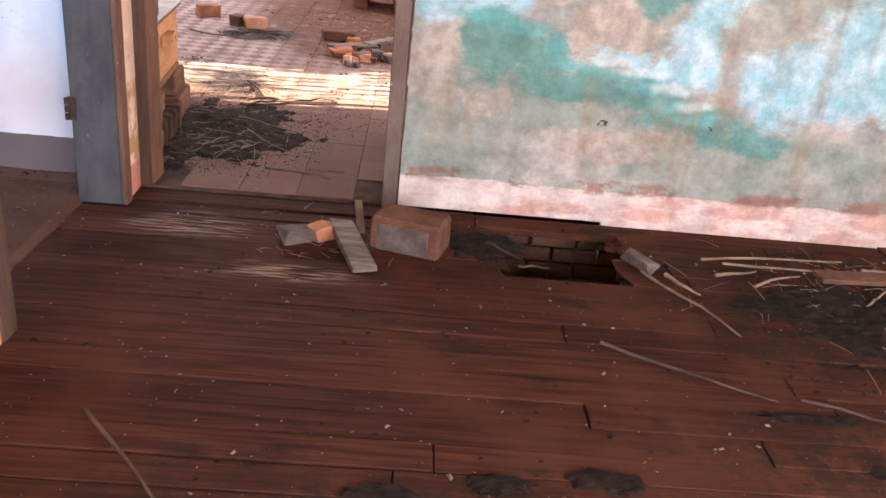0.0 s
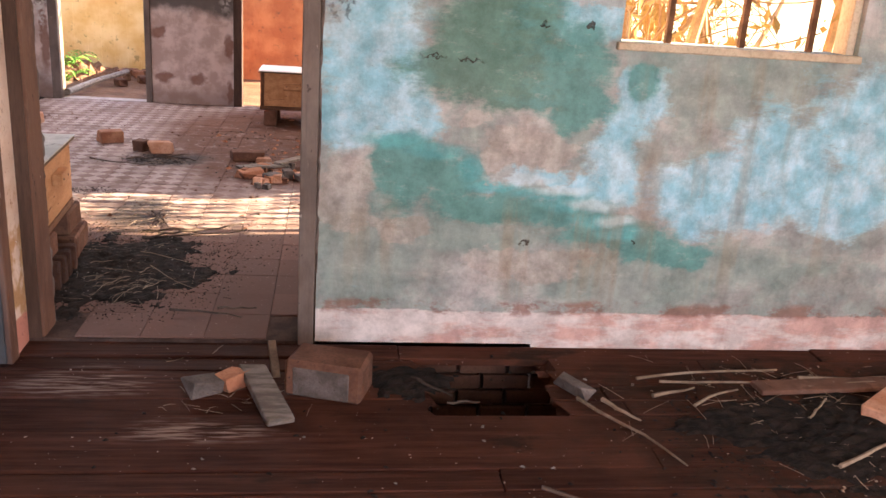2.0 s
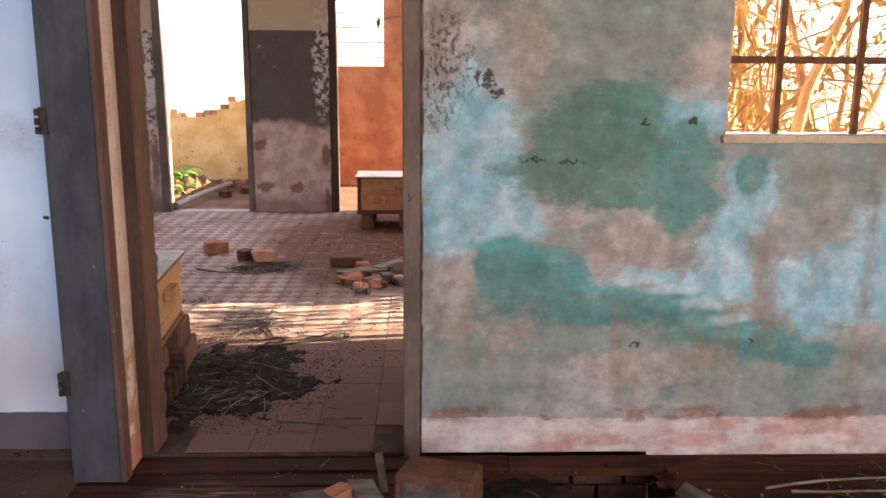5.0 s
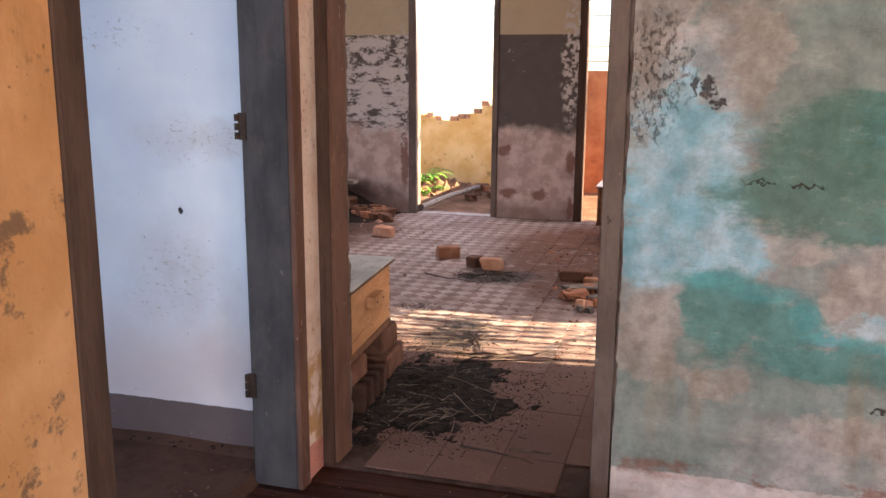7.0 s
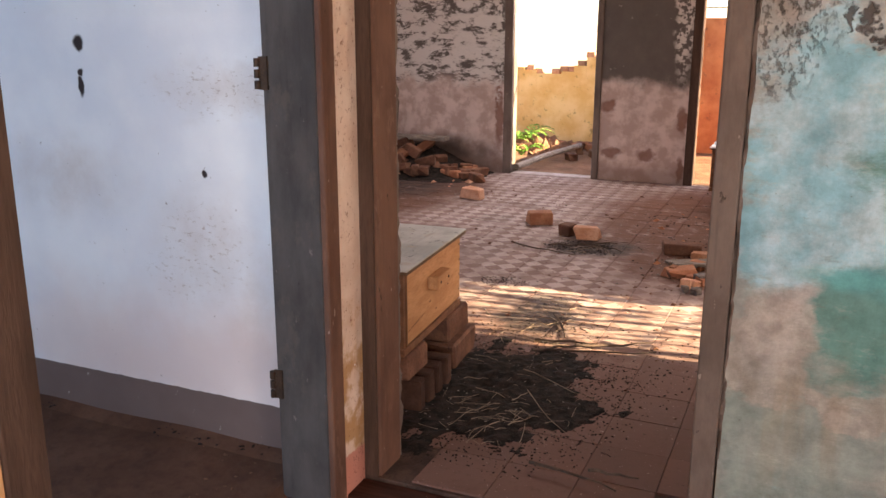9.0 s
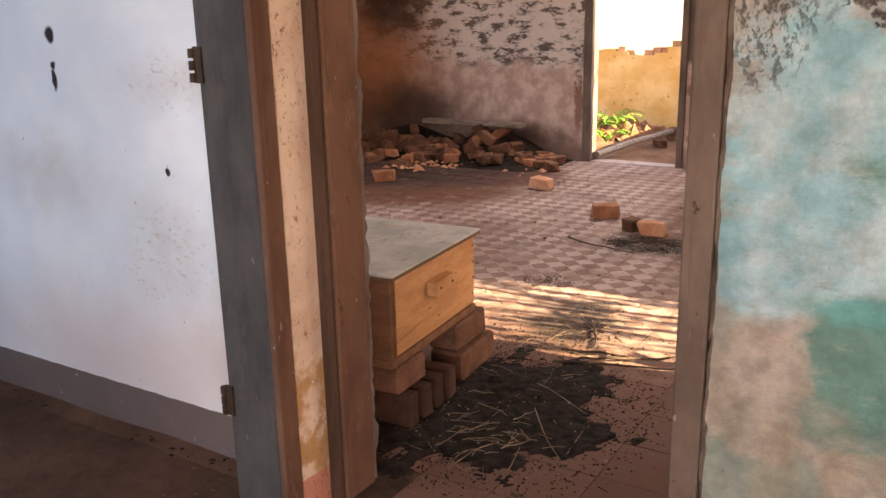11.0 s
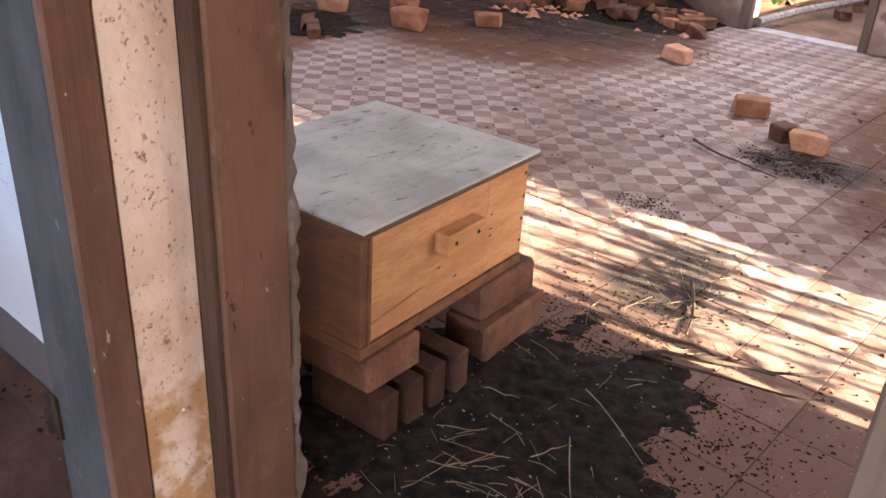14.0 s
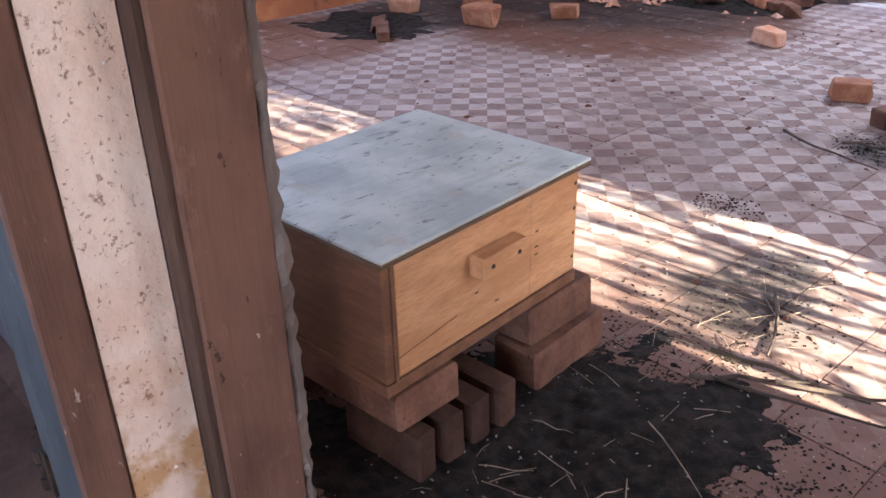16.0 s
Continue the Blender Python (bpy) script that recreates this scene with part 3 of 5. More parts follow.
def wall_box(axis, lo, hi, z0, z1, openings=()):
    """A wall along x or y between lo and hi (u0, v0), (u1, v1); openings (u0, u1, z0, z1) go right through it."""
    bm = bmesh.new()
    (u0, v0), (u1, v1) = lo, hi

    def cell(a, b, c, d):
        if b - a < 1e-4 or d - c < 1e-4:
            return
        if axis == "x":
            add_box(bm, (a, v0, c), (b, v1, d))
        else:
            add_box(bm, (v0, a, c), (v1, b, d))

    at = u0
    for a, b, c, d in sorted(openings):
        cell(at, a, z0, z1)
        cell(a, b, z0, c)
        cell(a, b, d, z1)
        at = b
    cell(at, u1, z0, z1)
    return bm


def tube(bm, pts, r0, r1, sides=5):
    """A tapered rod through pts."""
    rings = []
    for i, p in enumerate(pts):
        p = Vector(p)
        d = (Vector(pts[min(i + 1, len(pts) - 1)]) - Vector(pts[max(i - 1, 0)])).normalized()
        a = d.orthogonal().normalized()
        b = d.cross(a)
        r = r0 + (r1 - r0) * i / (len(pts) - 1)
        rings.append([bm.verts.new(p + (a * math.cos(k * math.tau / sides) + b * math.sin(k * math.tau / sides)) * r) for k in range(sides)])
    for s, t in zip(rings, rings[1:]):
        for k in range(sides):
            bm.faces.new((s[k], s[(k + 1) % sides], t[(k + 1) % sides], t[k]))
    bm.faces.new(rings[0])
    bm.faces.new(rings[-1])


def chunk(rng, sx, sy, sz, rough=0.18):
    """A broken or worn brick: a bevelled block with corners knocked about."""
    bm = box((-sx / 2, -sy / 2, 0), (sx / 2, sy / 2, sz), min(sx, sy, sz) * 0.09)
    f = [rng.uniform(1 - rough, 1 + rough * 0.3) for _ in range(8)]
    for v in bm.verts:
        i = (v.co.x > 0) + 2 * (v.co.y > 0) + 4 * (v.co.z > sz / 2)
        v.co.x *= f[i]
        v.co.y *= f[(i + 3) % 8]
        v.co += noise.noise_vector(v.co * 18 + Vector((sx * 90, sy * 70, sz * 50))) * 0.004
        v.co.z = max(v.co.z, 0)
    return bm


# ---- structure ----
FZ = 0.02          # tiled floor level
H = 3.0            # ceiling height
DX0, DX1 = -0.985, -0.04   # doorway into the tiled room
tagged(thing("ground", box((-400, -400, -0.5), (400, 400, -0.40)), M_PALE_GROUND, "ground around the building, paled to pass for bright haze", "ground"), kind="structure")

wall_n = thing("wall_north", wall_box("x", (DX1 + 0.068, 0.0), (3.5, 0.15), -0.40, H, [(1.12, 2.065, 1.235, 2.15)]), M_GREEN, "peeling teal and pale blue plastered wall with pink skirting", "wall", kind="structure")
thing("wall_over_door", box((DX0 - 0.06, 0.0, 2.16), (DX1 + 0.06, 0.15, H)), M_GREEN, "peeling teal plaster above the doorway", "wall", kind="structure")
thing("wall_white", box((-4.6, 0.0, -0.40), (-1.045, 0.15, H)), [M_WHITE], "dirty white limewashed wall with grey-brown skirting", "wall", kind="structure")
thing("wall_stub", box((-1.205, -0.12, -0.40), (-1.038, -0.002, H)), M_CREAM, "chipped cream plaster wall end between two door frames", "wall", kind="structure")
thing("wall_partition", wall_box("y", (-5.0, -1.205), (-1.26, -1.05), -0.40, H), M_ORANGE, "ochre plastered partition wall with dark stains", "wall", kind="structure")
thing("wall_partition_top", box((-1.205, -1.258, 2.2), (-1.05, -0.122, H)), M_ORANGE, "ochre plaster above the partition doorway", "wall", kind="structure")
thing("wall_east", wall_box("y", (-5.15, 3.4), (-0.002, 3.5), -0.40, H, [(-4.75, -3.75, 0.6, 2.2)]), M_ORANGE, "ochre plastered outer wall", "wall", kind="structure")
thing("wall_south", wall_box("x", (-4.75, -5.15), (3.398, -5.0), -0.40, H, [(0.2, 2.4, 0.5, 2.0)]), M_ORANGE, "ochre plastered back wall", "wall", kind="structure")
thing("wall_left_room_south", wall_box("x", (-4.6, -3.6), (-1.208, -3.45), -0.40, H, [(-3.3, -1.9, 0.95, 2.25)]), M_WHITE, "white limewashed wall", "wall", kind="structure")
thing("wall_left_room_west", box((-4.75, -3.6, -0.40), (-4.602, 0.15, H)), M_WHITE, "white limewashed wall", "wall", kind="structure")
thing("ceiling", box((-4.75, -5.15, H + 0.002), (3.5, 0.15, H + 0.1)), M_CEIL, "old boarded ceiling", "ceiling", kind="structure")

FAR = 5.72
FD0, FD1 = -2.53, -1.73
thing("wall_far", wall_box("x", (-5.2, FAR), (0.9, FAR + 0.15), -0.40, H, [(FD0 - 0.085, FD1 + 0.06, -0.02, 2.45), (-0.885, 0.05, -0.02, 2.45)]), M_FAR, "burnt and flaking plaster wall with dark dado", "wall", kind="structure")
# the opening is added for the west fill lamp and stays out of view
thing("wall_tile_west", wall_box("y", (0.152, -5.35), (FAR + 0.15, -5.202), -0.40, H, [(1.5, 2.9, 1.0, 2.2)]), M_SCORCH, "scorched orange plaster wall", "wall", kind="structure")
thing("wall_tile_east", wall_box("y", (0.152, 0.902), (FAR + 0.15, 1.05), -0.40, H, [(1.54, 2.45, 0.0, 2.15)]), M_TILE_SIDE, "stained pink plaster wall", "wall", kind="structure")
thing("wall_tile_south", box((-5.2, 0.151, -0.40), (-4.602, 0.16, H)), M_TILE_SIDE, "stained pink plaster wall", "wall", kind="structure")
thing("ceiling_tile_room", box((-5.35, 0.152, H + 0.002), (1.05, FAR + 0.15, H + 0.1)), M_CEIL, "old boarded ceiling", "ceiling", kind="structure")


def ruined_wall(name, x0, x1, y0, y1, z0, tops, material, label):
    """A wall whose top is broken in brick-sized steps."""
    bm = bmesh.new()
    w = (x1 - x0) / len(tops)
    for i, z in enumerate(tops):
        add_box(bm, (x0 + i * w, y0, z0), (x0 + (i + 1) * w - 0.001, y1, z))
    return thing(name, bm, material, label, "wall", kind="structure")


YW = 8.0
rng = random.Random(4)
tops = [1.35, 1.30, 1.28, 1.2, 1.05, 0.96, 0.92, 0.93, 0.90, 0.86, 0.86, 0.89, 0.96, 1.06, 1.08, 1.07, 1.2, 1.22]
ruined_wall("wall_yard", -4.4, -1.62, YW, YW + 0.14, -0.3, tops, M_YARD, "low broken yellow plaster wall with exposed bricks")
thing("wall_yard_side", box((-1.55, FAR + 0.152, -0.3), (-1.40, YW + 0.15, 0.5)), M_SCORCH, "scorched orange plaster wall", "wall", kind="structure")
thing("wall_back_room", wall_box("x", (-1.398, YW), (1.05, YW + 0.15), -0.3, 2.8, [(-1.2, -0.425, 1.505, 2.4)]), M_SCORCH, "scorched orange plaster wall with a barred window opening", "wall", kind="structure")
thing("floor_yard", box((-6, FAR + 0.152, -0.40), (-1.552, YW - 0.002, 0.0)), M_SOIL, "rubble-strewn earth floor of the roofless yard", "floor", kind="structure")
thing("floor_back_room", box((-1.398, FAR + 0.152, -0.40), (1.05, YW - 0.002, 0.005)), M_SOIL, "earth floor of the back room", "floor", kind="structure")

M_DUSTFLOOR = simple("trodden_brown_dust", (0.085, 0.041, 0.027), (0.135, 0.068, 0.045), 2.2, 0.95, 0.6, spots=None, vary=0, dist=0.008)
bm = bmesh.new()
grid = [[bm.verts.new((-4.598 + 3.41 * i / 60, -3.448 + 3.446 * j / 60, 0.02 + 0.010 * noise.noise(Vector((i * 0.16, j * 0.16, 2.0))) + (0.02 if j == 60 else 0.0) - (0.04 if i == 60 else 0.0))) for j in range(61)] for i in range(61)]
for i in range(60):
    for j in range(60):
        bm.faces.new((grid[i][j], grid[i + 1][j], grid[i + 1][j + 1], grid[i][j + 1]))
floor_side = thing("floor_side_room", bm, M_DUSTFLOOR, "trodden brown dust covering the side room's floor", "floor", kind="structure")
# sub-floors: earth under the boards, screed under the tiles
floor = thing("floor", box((-4.6, -5.0, -0.46), (3.4, -0.002, -0.36)), M_SOIL, "worn red-brown floorboards covered with dust and litter", "floor", kind="structure")
floor_tiled = thing("floor_tiled", box((-5.2, 0.0, -0.39), (0.9, FAR + 0.15, FZ - 0.006)), M_GROUT, "worn diamond-patterned cement tile floor", "floor", kind="structure")


# ---- door frames ----
def door_frame(name, label, pieces):
    top = base(name, Matrix.Identity(4), label, "door frame", kind="structure")
    for nm, lo, hi, mt in pieces:
        part(nm, box(lo, hi, 0.004), mt, top)
    return top


fr = door_frame("door_1", "brown and grey timber door frame with no door", [
    ("jamb", (DX0 - 0.058, 0.012, -0.02), (DX0, 0.148, 2.1), M_BROWN),
    ("jamb", (DX1, -0.016, -0.02), (DX1 + 0.062, 0.148, 2.1), M_POST),
    ("head", (DX0 - 0.058, -0.01, 2.1), (DX1 + 0.06, 0.148, 2.158), M_BROWN)])
part("stop", box((DX0 - 0.056, 0.0005, -0.02), (DX0 - 0.010, 0.0118, 2.1)), M_DARKWOOD, fr)
fp = door_frame("door_2", "weathered grey timber door frame with iron hinges and no door", [
    ("jamb", (-1.225, -0.190, -0.02), (-1.055, -0.124, 2.14), M_GREY),
    ("jamb", (-1.225, -1.256, -0.02), (-1.045, -1.165, 2.14), M_DARKWOOD),
    ("head", (-1.225, -1.256, 2.142), (-1.05, -0.124, 2.198), M_GREY)])
part("casing", box((-1.0545, -0.192, -0.02), (-1.034, -0.123, 2.14), 0.004), M_BROWN, fp, "brown painted casing")
for hz in (1.285, 0.372):
    h = part("hinge", box((-1.232, -0.196, hz - 0.045), (-1.205, -0.190, hz + 0.045)), M_IRON, fp, "rusty iron hinge")
    for k in (-0.03, 0.0, 0.03):
        bmk = bmesh.new()
        tube(bmk, [(-1.236, -0.197, hz + k - 0.013), (-1.236, -0.197, hz + k + 0.010)], 0.009, 0.009, 8)
        part("knuckle", bmk, M_IRON, h)
far_fr = door_frame("door_3", "brown timber door frame opening on the bright yard", [
    ("jamb", (FD0 - 0.082, FAR - 0.02, 0.0), (FD0, FAR + 0.14, 2.4), M_POST),
    ("jamb", (FD1, FAR - 0.02, 0.0), (FD1 + 0.057, FAR + 0.14, 2.4), M_POST),
    ("threshold", (FD0, FAR - 0.005, 0.0), (FD1, FAR + 0.15, 0.024), M_MORTAR)])
door_frame("door_4", "dark timber door frame opening on the back room", [
    ("jamb", (-0.883, FAR - 0.02, 0.0), (-0.806, FAR + 0.14, 2.4), M_DARKWOOD),
    ("jamb", (-0.03, FAR - 0.02, 0.0), (0.048, FAR + 0.14, 2.4), M_DARKWOOD)])
for hz in (1.95, 1.72):
    part("hinge", box((-0.90, FAR - 0.026, hz - 0.03), (-0.878, FAR - 0.0205, hz + 0.03)), M_WHITEPAINT, bpy.data.objects["door_4"], "paint-splashed hinge")

# window in the teal wall
# strip added behind the crack to stop light leaking through the wall
thing("trim", box((DX1 + 0.0625, 0.05, -0.02), (DX1 + 0.0675, 0.14, 2.15)), M_SOIL, "backing strip added in the crack between post and plaster", "crack", kind="structure")
win = base("window_1", Matrix.Identity(4), "unglazed iron-barred window with a bleached wooden sill", "window", kind="structure")
part("window_sill", box((1.105, -0.022, 1.205), (2.075, 0.12, 1.234), 0.004), M_SILL, win, "bleached wooden sill")
part("window_frame", box((2.032, 0.03, 1.2345), (2.064, 0.12, 2.149)), M_SILL, win)
for bx in (1.325, 1.62, 1.90):
    part("bar", box((bx - 0.011, 0.06, 1.2345), (bx + 0.011, 0.082, 2.149)), M_RUST, win)
for bz in (1.50, 1.80):
    part("crossbar", box((1.121, 0.083, bz - 0.013), (2.031, 0.10, bz + 0.013)), M_RUST, win)
win2 = base("window_2", Matrix.Identity(4), "barred opening full of white daylight", "window", kind="structure")
for bz in (1.62, 1.80, 1.98, 2.16):
    part("crossbar", box((-1.199, YW + 0.06, bz - 0.006), (-0.426, YW + 0.072, bz + 0.006)), M_IRON, win2)


# ---- beehives on their bricks ----
def beehive(name, m, w, d, h, lid_mat, label):
    """w along x (deep), d along y (long, the side with the handle faces +x), base at z 0."""
    top = base(name, m, label, "beehive", "beehives")
    t = 0.022
    part("front_board", box((w / 2 - t, -d / 2 + 0.0345, 0.004), (w / 2, d * 0.22 - 0.0004, h), 0.0015), M_PINE, top)
    part("front_board", box((w / 2 - t, d * 0.22 + 0.0004, 0.004), (w / 2 - 0.0008, d / 2 - 0.001, h), 0.0015), M_PINE, top)
    part("split", box((w / 2 + 0.0002, -0.09, -0.0009), (w / 2 + 0.0008, 0.09, 0.0009), 0, pose(0, -d / 2 + 0.125, 0.062, 6, 0, 0)), M_DARKWOOD, top, "dark split along the grain")
    for ky, kz in ((0.02, 0.05), (0.165, 0.11), (0.165, 0.13), (0.165, 0.17), (-0.05, 0.10)):
        part("knot", box((w / 2 + 0.0002, ky - 0.006, kz - 0.002), (w / 2 + 0.0008, ky + 0.006, kz + 0.002)), M_DARKWOOD, top)
    part("back_board", box((-w / 2, -d / 2 + 0.0225, 0), (-w / 2 + t, d / 2 - 0.001, h), 0.002), M_PINE, top)
    # side turned from the sun gets the darkened pine as painted shade
    part("side_board", box((-w / 2, -d / 2, 0), (w / 2 - 0.001, -d / 2 + t, h), 0.002), M_PINE_SHADE, top, "reddish side board with shade in its colour")
    part("side_board", box((-w / 2 + t, d / 2 - t, 0.001), (w / 2 - t - 0.0005, d / 2, h), 0.002), M_PINE, top)
    part("corner_batten", box((w / 2 - t, -d / 2 + 0.0225, 0.0), (w / 2 + 0.003, -d / 2 + 0.0320, h - 0.002), 0.001), M_PINE_SHADE, top)
    hd = part("handle", box((w / 2 + 0.0005, -0.075, h * 0.54), (w / 2 + 0.044, 0.075, h * 0.54 + 0.052), 0.003), M_PINE, top, "screwed-on pine handle block")
    for k in (-0.045, 0.045):
        bmk = bmesh.new()
        tube(bmk, [(w / 2 + 0.0435, k, h * 0.54 + 0.026), (w / 2 + 0.0465, k, h * 0.54 + 0.026)], 0.006, 0.005, 8)
        part("screw", bmk, M_IRON, hd)
    part("bottom_board", box((-w / 2 - 0.004, -d / 2 - 0.004, -0.030), (w / 2 + 0.003, d / 2 + 0.002, -0.001), 0.002), M_PINE_SHADE, top)
    for i in range(4):
        part("nail", box((w / 2 + 0.0002, d / 2 - 0.018, 0.04 + i * h / 4.3), (w / 2 + 0.0016, d / 2 - 0.010, 0.048 + i * h / 4.3)), M_IRON, top)
    lid = part("lid", box((-w / 2 - 0.014, -d / 2 - 0.018, h + 0.012), (w / 2 + 0.022, d / 2 + 0.016, h + 0.020), 0.002), lid_mat, top, "weathered grey plywood lid")
    for k in range(2):
        part("ply_layer", box((-w / 2 - 0.013, -d / 2 - 0.017, h + 0.0005 + k * 0.006), (w / 2 + 0.021 - k * 0.001, d / 2 + 0.015, h + 0.0055 + k * 0.006)), M_PLY, lid)
    return top


HIVE = pose(-1.405, 0.74, 0.275, 0, 0, 4.5)
beehive("beehive", HIVE, 0.54, 0.655, 0.285, M_LID, "pine box beehive with grey plywood lid on stacked bricks")
beehive("beehive", pose(-0.27, 4.98, 0.185, 0, 0, -90), 0.44, 0.56, 0.30, M_WHITEPAINT, "pine box beehive with white lid on low bricks")


def brick(m, size, label, mat=None, group="loose bricks", seed=1, rough=0.12, name="brick"):
    return thing(name, chunk(random.Random(seed), *size, rough), mat or M_BRICK, label, "brick", group, m=m)


HB = "fired clay brick stacked under the beehive"
rot = 4.5
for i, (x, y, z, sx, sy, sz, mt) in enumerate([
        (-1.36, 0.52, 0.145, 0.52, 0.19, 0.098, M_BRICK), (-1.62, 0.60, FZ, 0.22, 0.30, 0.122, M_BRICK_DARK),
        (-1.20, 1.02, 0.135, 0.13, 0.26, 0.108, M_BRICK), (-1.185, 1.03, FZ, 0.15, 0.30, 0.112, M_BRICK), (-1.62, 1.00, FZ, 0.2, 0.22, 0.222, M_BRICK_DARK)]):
    # each brick a step darker: the hive's shadow is put into its colour
    brick(pose(x, y, z, 0, 0, rot), (sx, sy, sz), HB, M_BRICK_DARK if mt is M_BRICK else M_SHADE_BRICK, "bricks under the hive", 20 + i, 0.06)
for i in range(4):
    # darkest brick here, the shade under the hive painted in
    brick(pose(-1.18 - i * 0.001, 0.485 + i * 0.085, FZ, 0, 0, rot), (0.24, 0.060, 0.122), HB, M_SHADE_BRICK, "bricks under the hive", 40 + i, 0.05)
for i, (x, y) in enumerate([(-0.46, 4.80), (-0.10, 4.80), (-0.46, 5.12), (-0.10, 5.12)]):
    brick(pose(x, y, FZ, 0, 0, 6 * i), (0.11, 0.2, 0.134), HB, M_BRICK_DARK, "bricks under the hive", 60 + i, 0.05)

# loose bricks on the tiles
for i, (x, y, a, s, mt) in enumerate([(-1.60, 3.68, 25, (0.20, 0.13, 0.09), M_BRICK), (-1.32, 3.42, 70, (0.12, 0.11, 0.08), M_BRICK_DARK), (-1.17, 3.36, 10, (0.18, 0.10, 0.085), M_BRICK_PALE),
                                      (-2.40, 4.37, -20, (0.23, 0.13, 0.09), M_BRICK_PALE), (-4.0, 3.6, 15, (0.24, 0.18, 0.13), M_BRICK), (-3.74, 4.1, 40, (0.2, 0.14, 0.09), M_BRICK),
                                      (-4.42, 3.05, 50, (0.10, 0.34, 0.06), M_BRICK_DARK), (-4.25, 2.95, 52, (0.10, 0.36, 0.06), M_BRICK_DARK), (-0.52, 3.22, 5, (0.25, 0.12, 0.07), M_BRICK_DARK), (-0.45, 2.70, 35, (0.2, 0.11, 0.05), M_BRICK),
                                      (-4.7, 3.5, 12, (0.22, 0.12, 0.09), M_BRICK_PALE), (-4.45, 4.0, 80, (0.22, 0.12, 0.09), M_BRICK)]):
    brick(pose(x, y, FZ, 0, 0, a), s, "chipped clay brick lying on the tile floor", mt, "loose bricks", 80 + i, 0.34)

# broken pieces swept together by the side wall
rng = random.Random(31)
for i in range(26):
    sz = rng.uniform(0.4, 1.0)
    brick(pose(rng.gauss(-0.36, 0.13), rng.gauss(2.74, 0.17), FZ, 0, 0, rng.uniform(0, 180)), (0.13 * sz, 0.09 * sz, 0.055 * rng.uniform(0.5, 1.1)), "broken brick piece in the swept heap on the tiles",
          rng.choice([M_BRICK, M_BRICK_DARK, M_BRICK_PALE, M_SHARD]), "swept brick pieces", 400 + i, 0.4, "brick_fragment")

# collapsed brick heap along the burnt wall
rng = random.Random(11)
for i in range(95):
    u = rng.random()
    x = -4.95 + 2.25 * u + rng.uniform(-0.1, 0.1)
    hump = 0.30 * math.exp(-((x + 4.45) / 0.42) ** 2) + 0.26 * math.exp(-((x + 3.45) / 0.38) ** 2)
    dy = abs(rng.gauss(0, 0.28))
    y = min(5.50, 5.46 - dy)
    z = FZ + hump * max(0.0, 1 - dy / 0.5) * rng.uniform(0.4, 1.0)
    s = rng.uniform(0.6, 1.0)
    o = brick(pose(x, y, z, rng.uniform(-35, 35) if z > 0.06 else 0, rng.uniform(-35, 35) if z > 0.06 else 0, rng.uniform(0, 180)), (0.23 * s, 0.12 * rng.uniform(0.7, 1), 0.08 * rng.uniform(0.7, 1.2)),
              "broken brick in the fallen heap by the burnt wall", rng.choice([M_BRICK, M_BRICK_DARK, M_BRICK_DARK, M_BRICK_DARK, M_BRICK_DARK]), "fallen brick heap", 200 + i, 0.3, "brick_fragment")
thing("plank", box((-4.18, 5.40, 0.335), (-3.1, 5.52, 0.375), 0.005), M_OLDWOOD, "grey scorched plank lying on the brick heap", "plank")
bm = bmesh.new()
for i in range(26):
    for j in range(14):
        x, y = -5.15 + i * 0.105, 4.75 + j * 0.072
        e = min(1, max(0, (y - 4.85 + 0.15 * noise.noise(Vector((x * 2, 0, 3)))) / 0.5)) * min(1, max(0, (-2.6 - x) / 0.4))
        bm.verts.new((x, y, FZ - 0.01 + e * (0.04 + 0.22 * (math.exp(-((x + 4.45) / 0.45) ** 2) + math.exp(-((x + 3.45) / 0.4) ** 2)) * min(1, (y - 4.75) / 0.75)) + 0.02 * e * noise.noise(Vector((x * 9, y * 9, 0)))))
bm.verts.ensure_lookup_table()
for i in range(25):
    for j in range(13):
        bm.faces.new([bm.verts[k] for k in (i * 14 + j, (i + 1) * 14 + j, (i + 1) * 14 + j + 1, i * 14 + j + 1)])
thing("ash_heap", bm, M_ASH, "dark ash and rubble dust along the burnt wall", "ash heap", kind="stuff")


# ---- litter ----
def mound(name, cx, cy, rx, ry, hgt, z, mat, label, seed, n=44):
    bm = bmesh.new()
    g = {}
    for i in range(n + 1):
        for j in range(n + 1):
            u, v = 2.6 * i / n - 1.3, 2.6 * j / n - 1.3
            d = math.hypot(u, v) + 0.38 * noise.noise(Vector((u * 2.0, v * 2.0, seed))) + 0.28 * noise.noise(Vector((u * 6, v * 6, seed + 4))) + 0.14 * noise.noise(Vector((u * 22, v * 22, seed + 6)))
            e = max(0.0, min(1.0, (1.0 - d) / 0.16))
            if e > 0 or d < 1.15:
                g[i, j] = bm.verts.new((cx + u * rx, cy + v * ry, z - 0.006 + e * (0.009 + hgt * (0.6 + 0.8 * noise.noise(Vector((u * 11, v * 11, seed + 9)))) * max(0.1, 1 - d * 0.8))))
    for i in range(n):
        for j in range(n):
            q = [(i, j), (i + 1, j), (i + 1, j + 1), (i, j + 1)]
            if all(k in g for k in q):
                bm.faces.new([g[k] for k in q])
    return thing(name, bm, mat, label, "litter", kind="stuff")


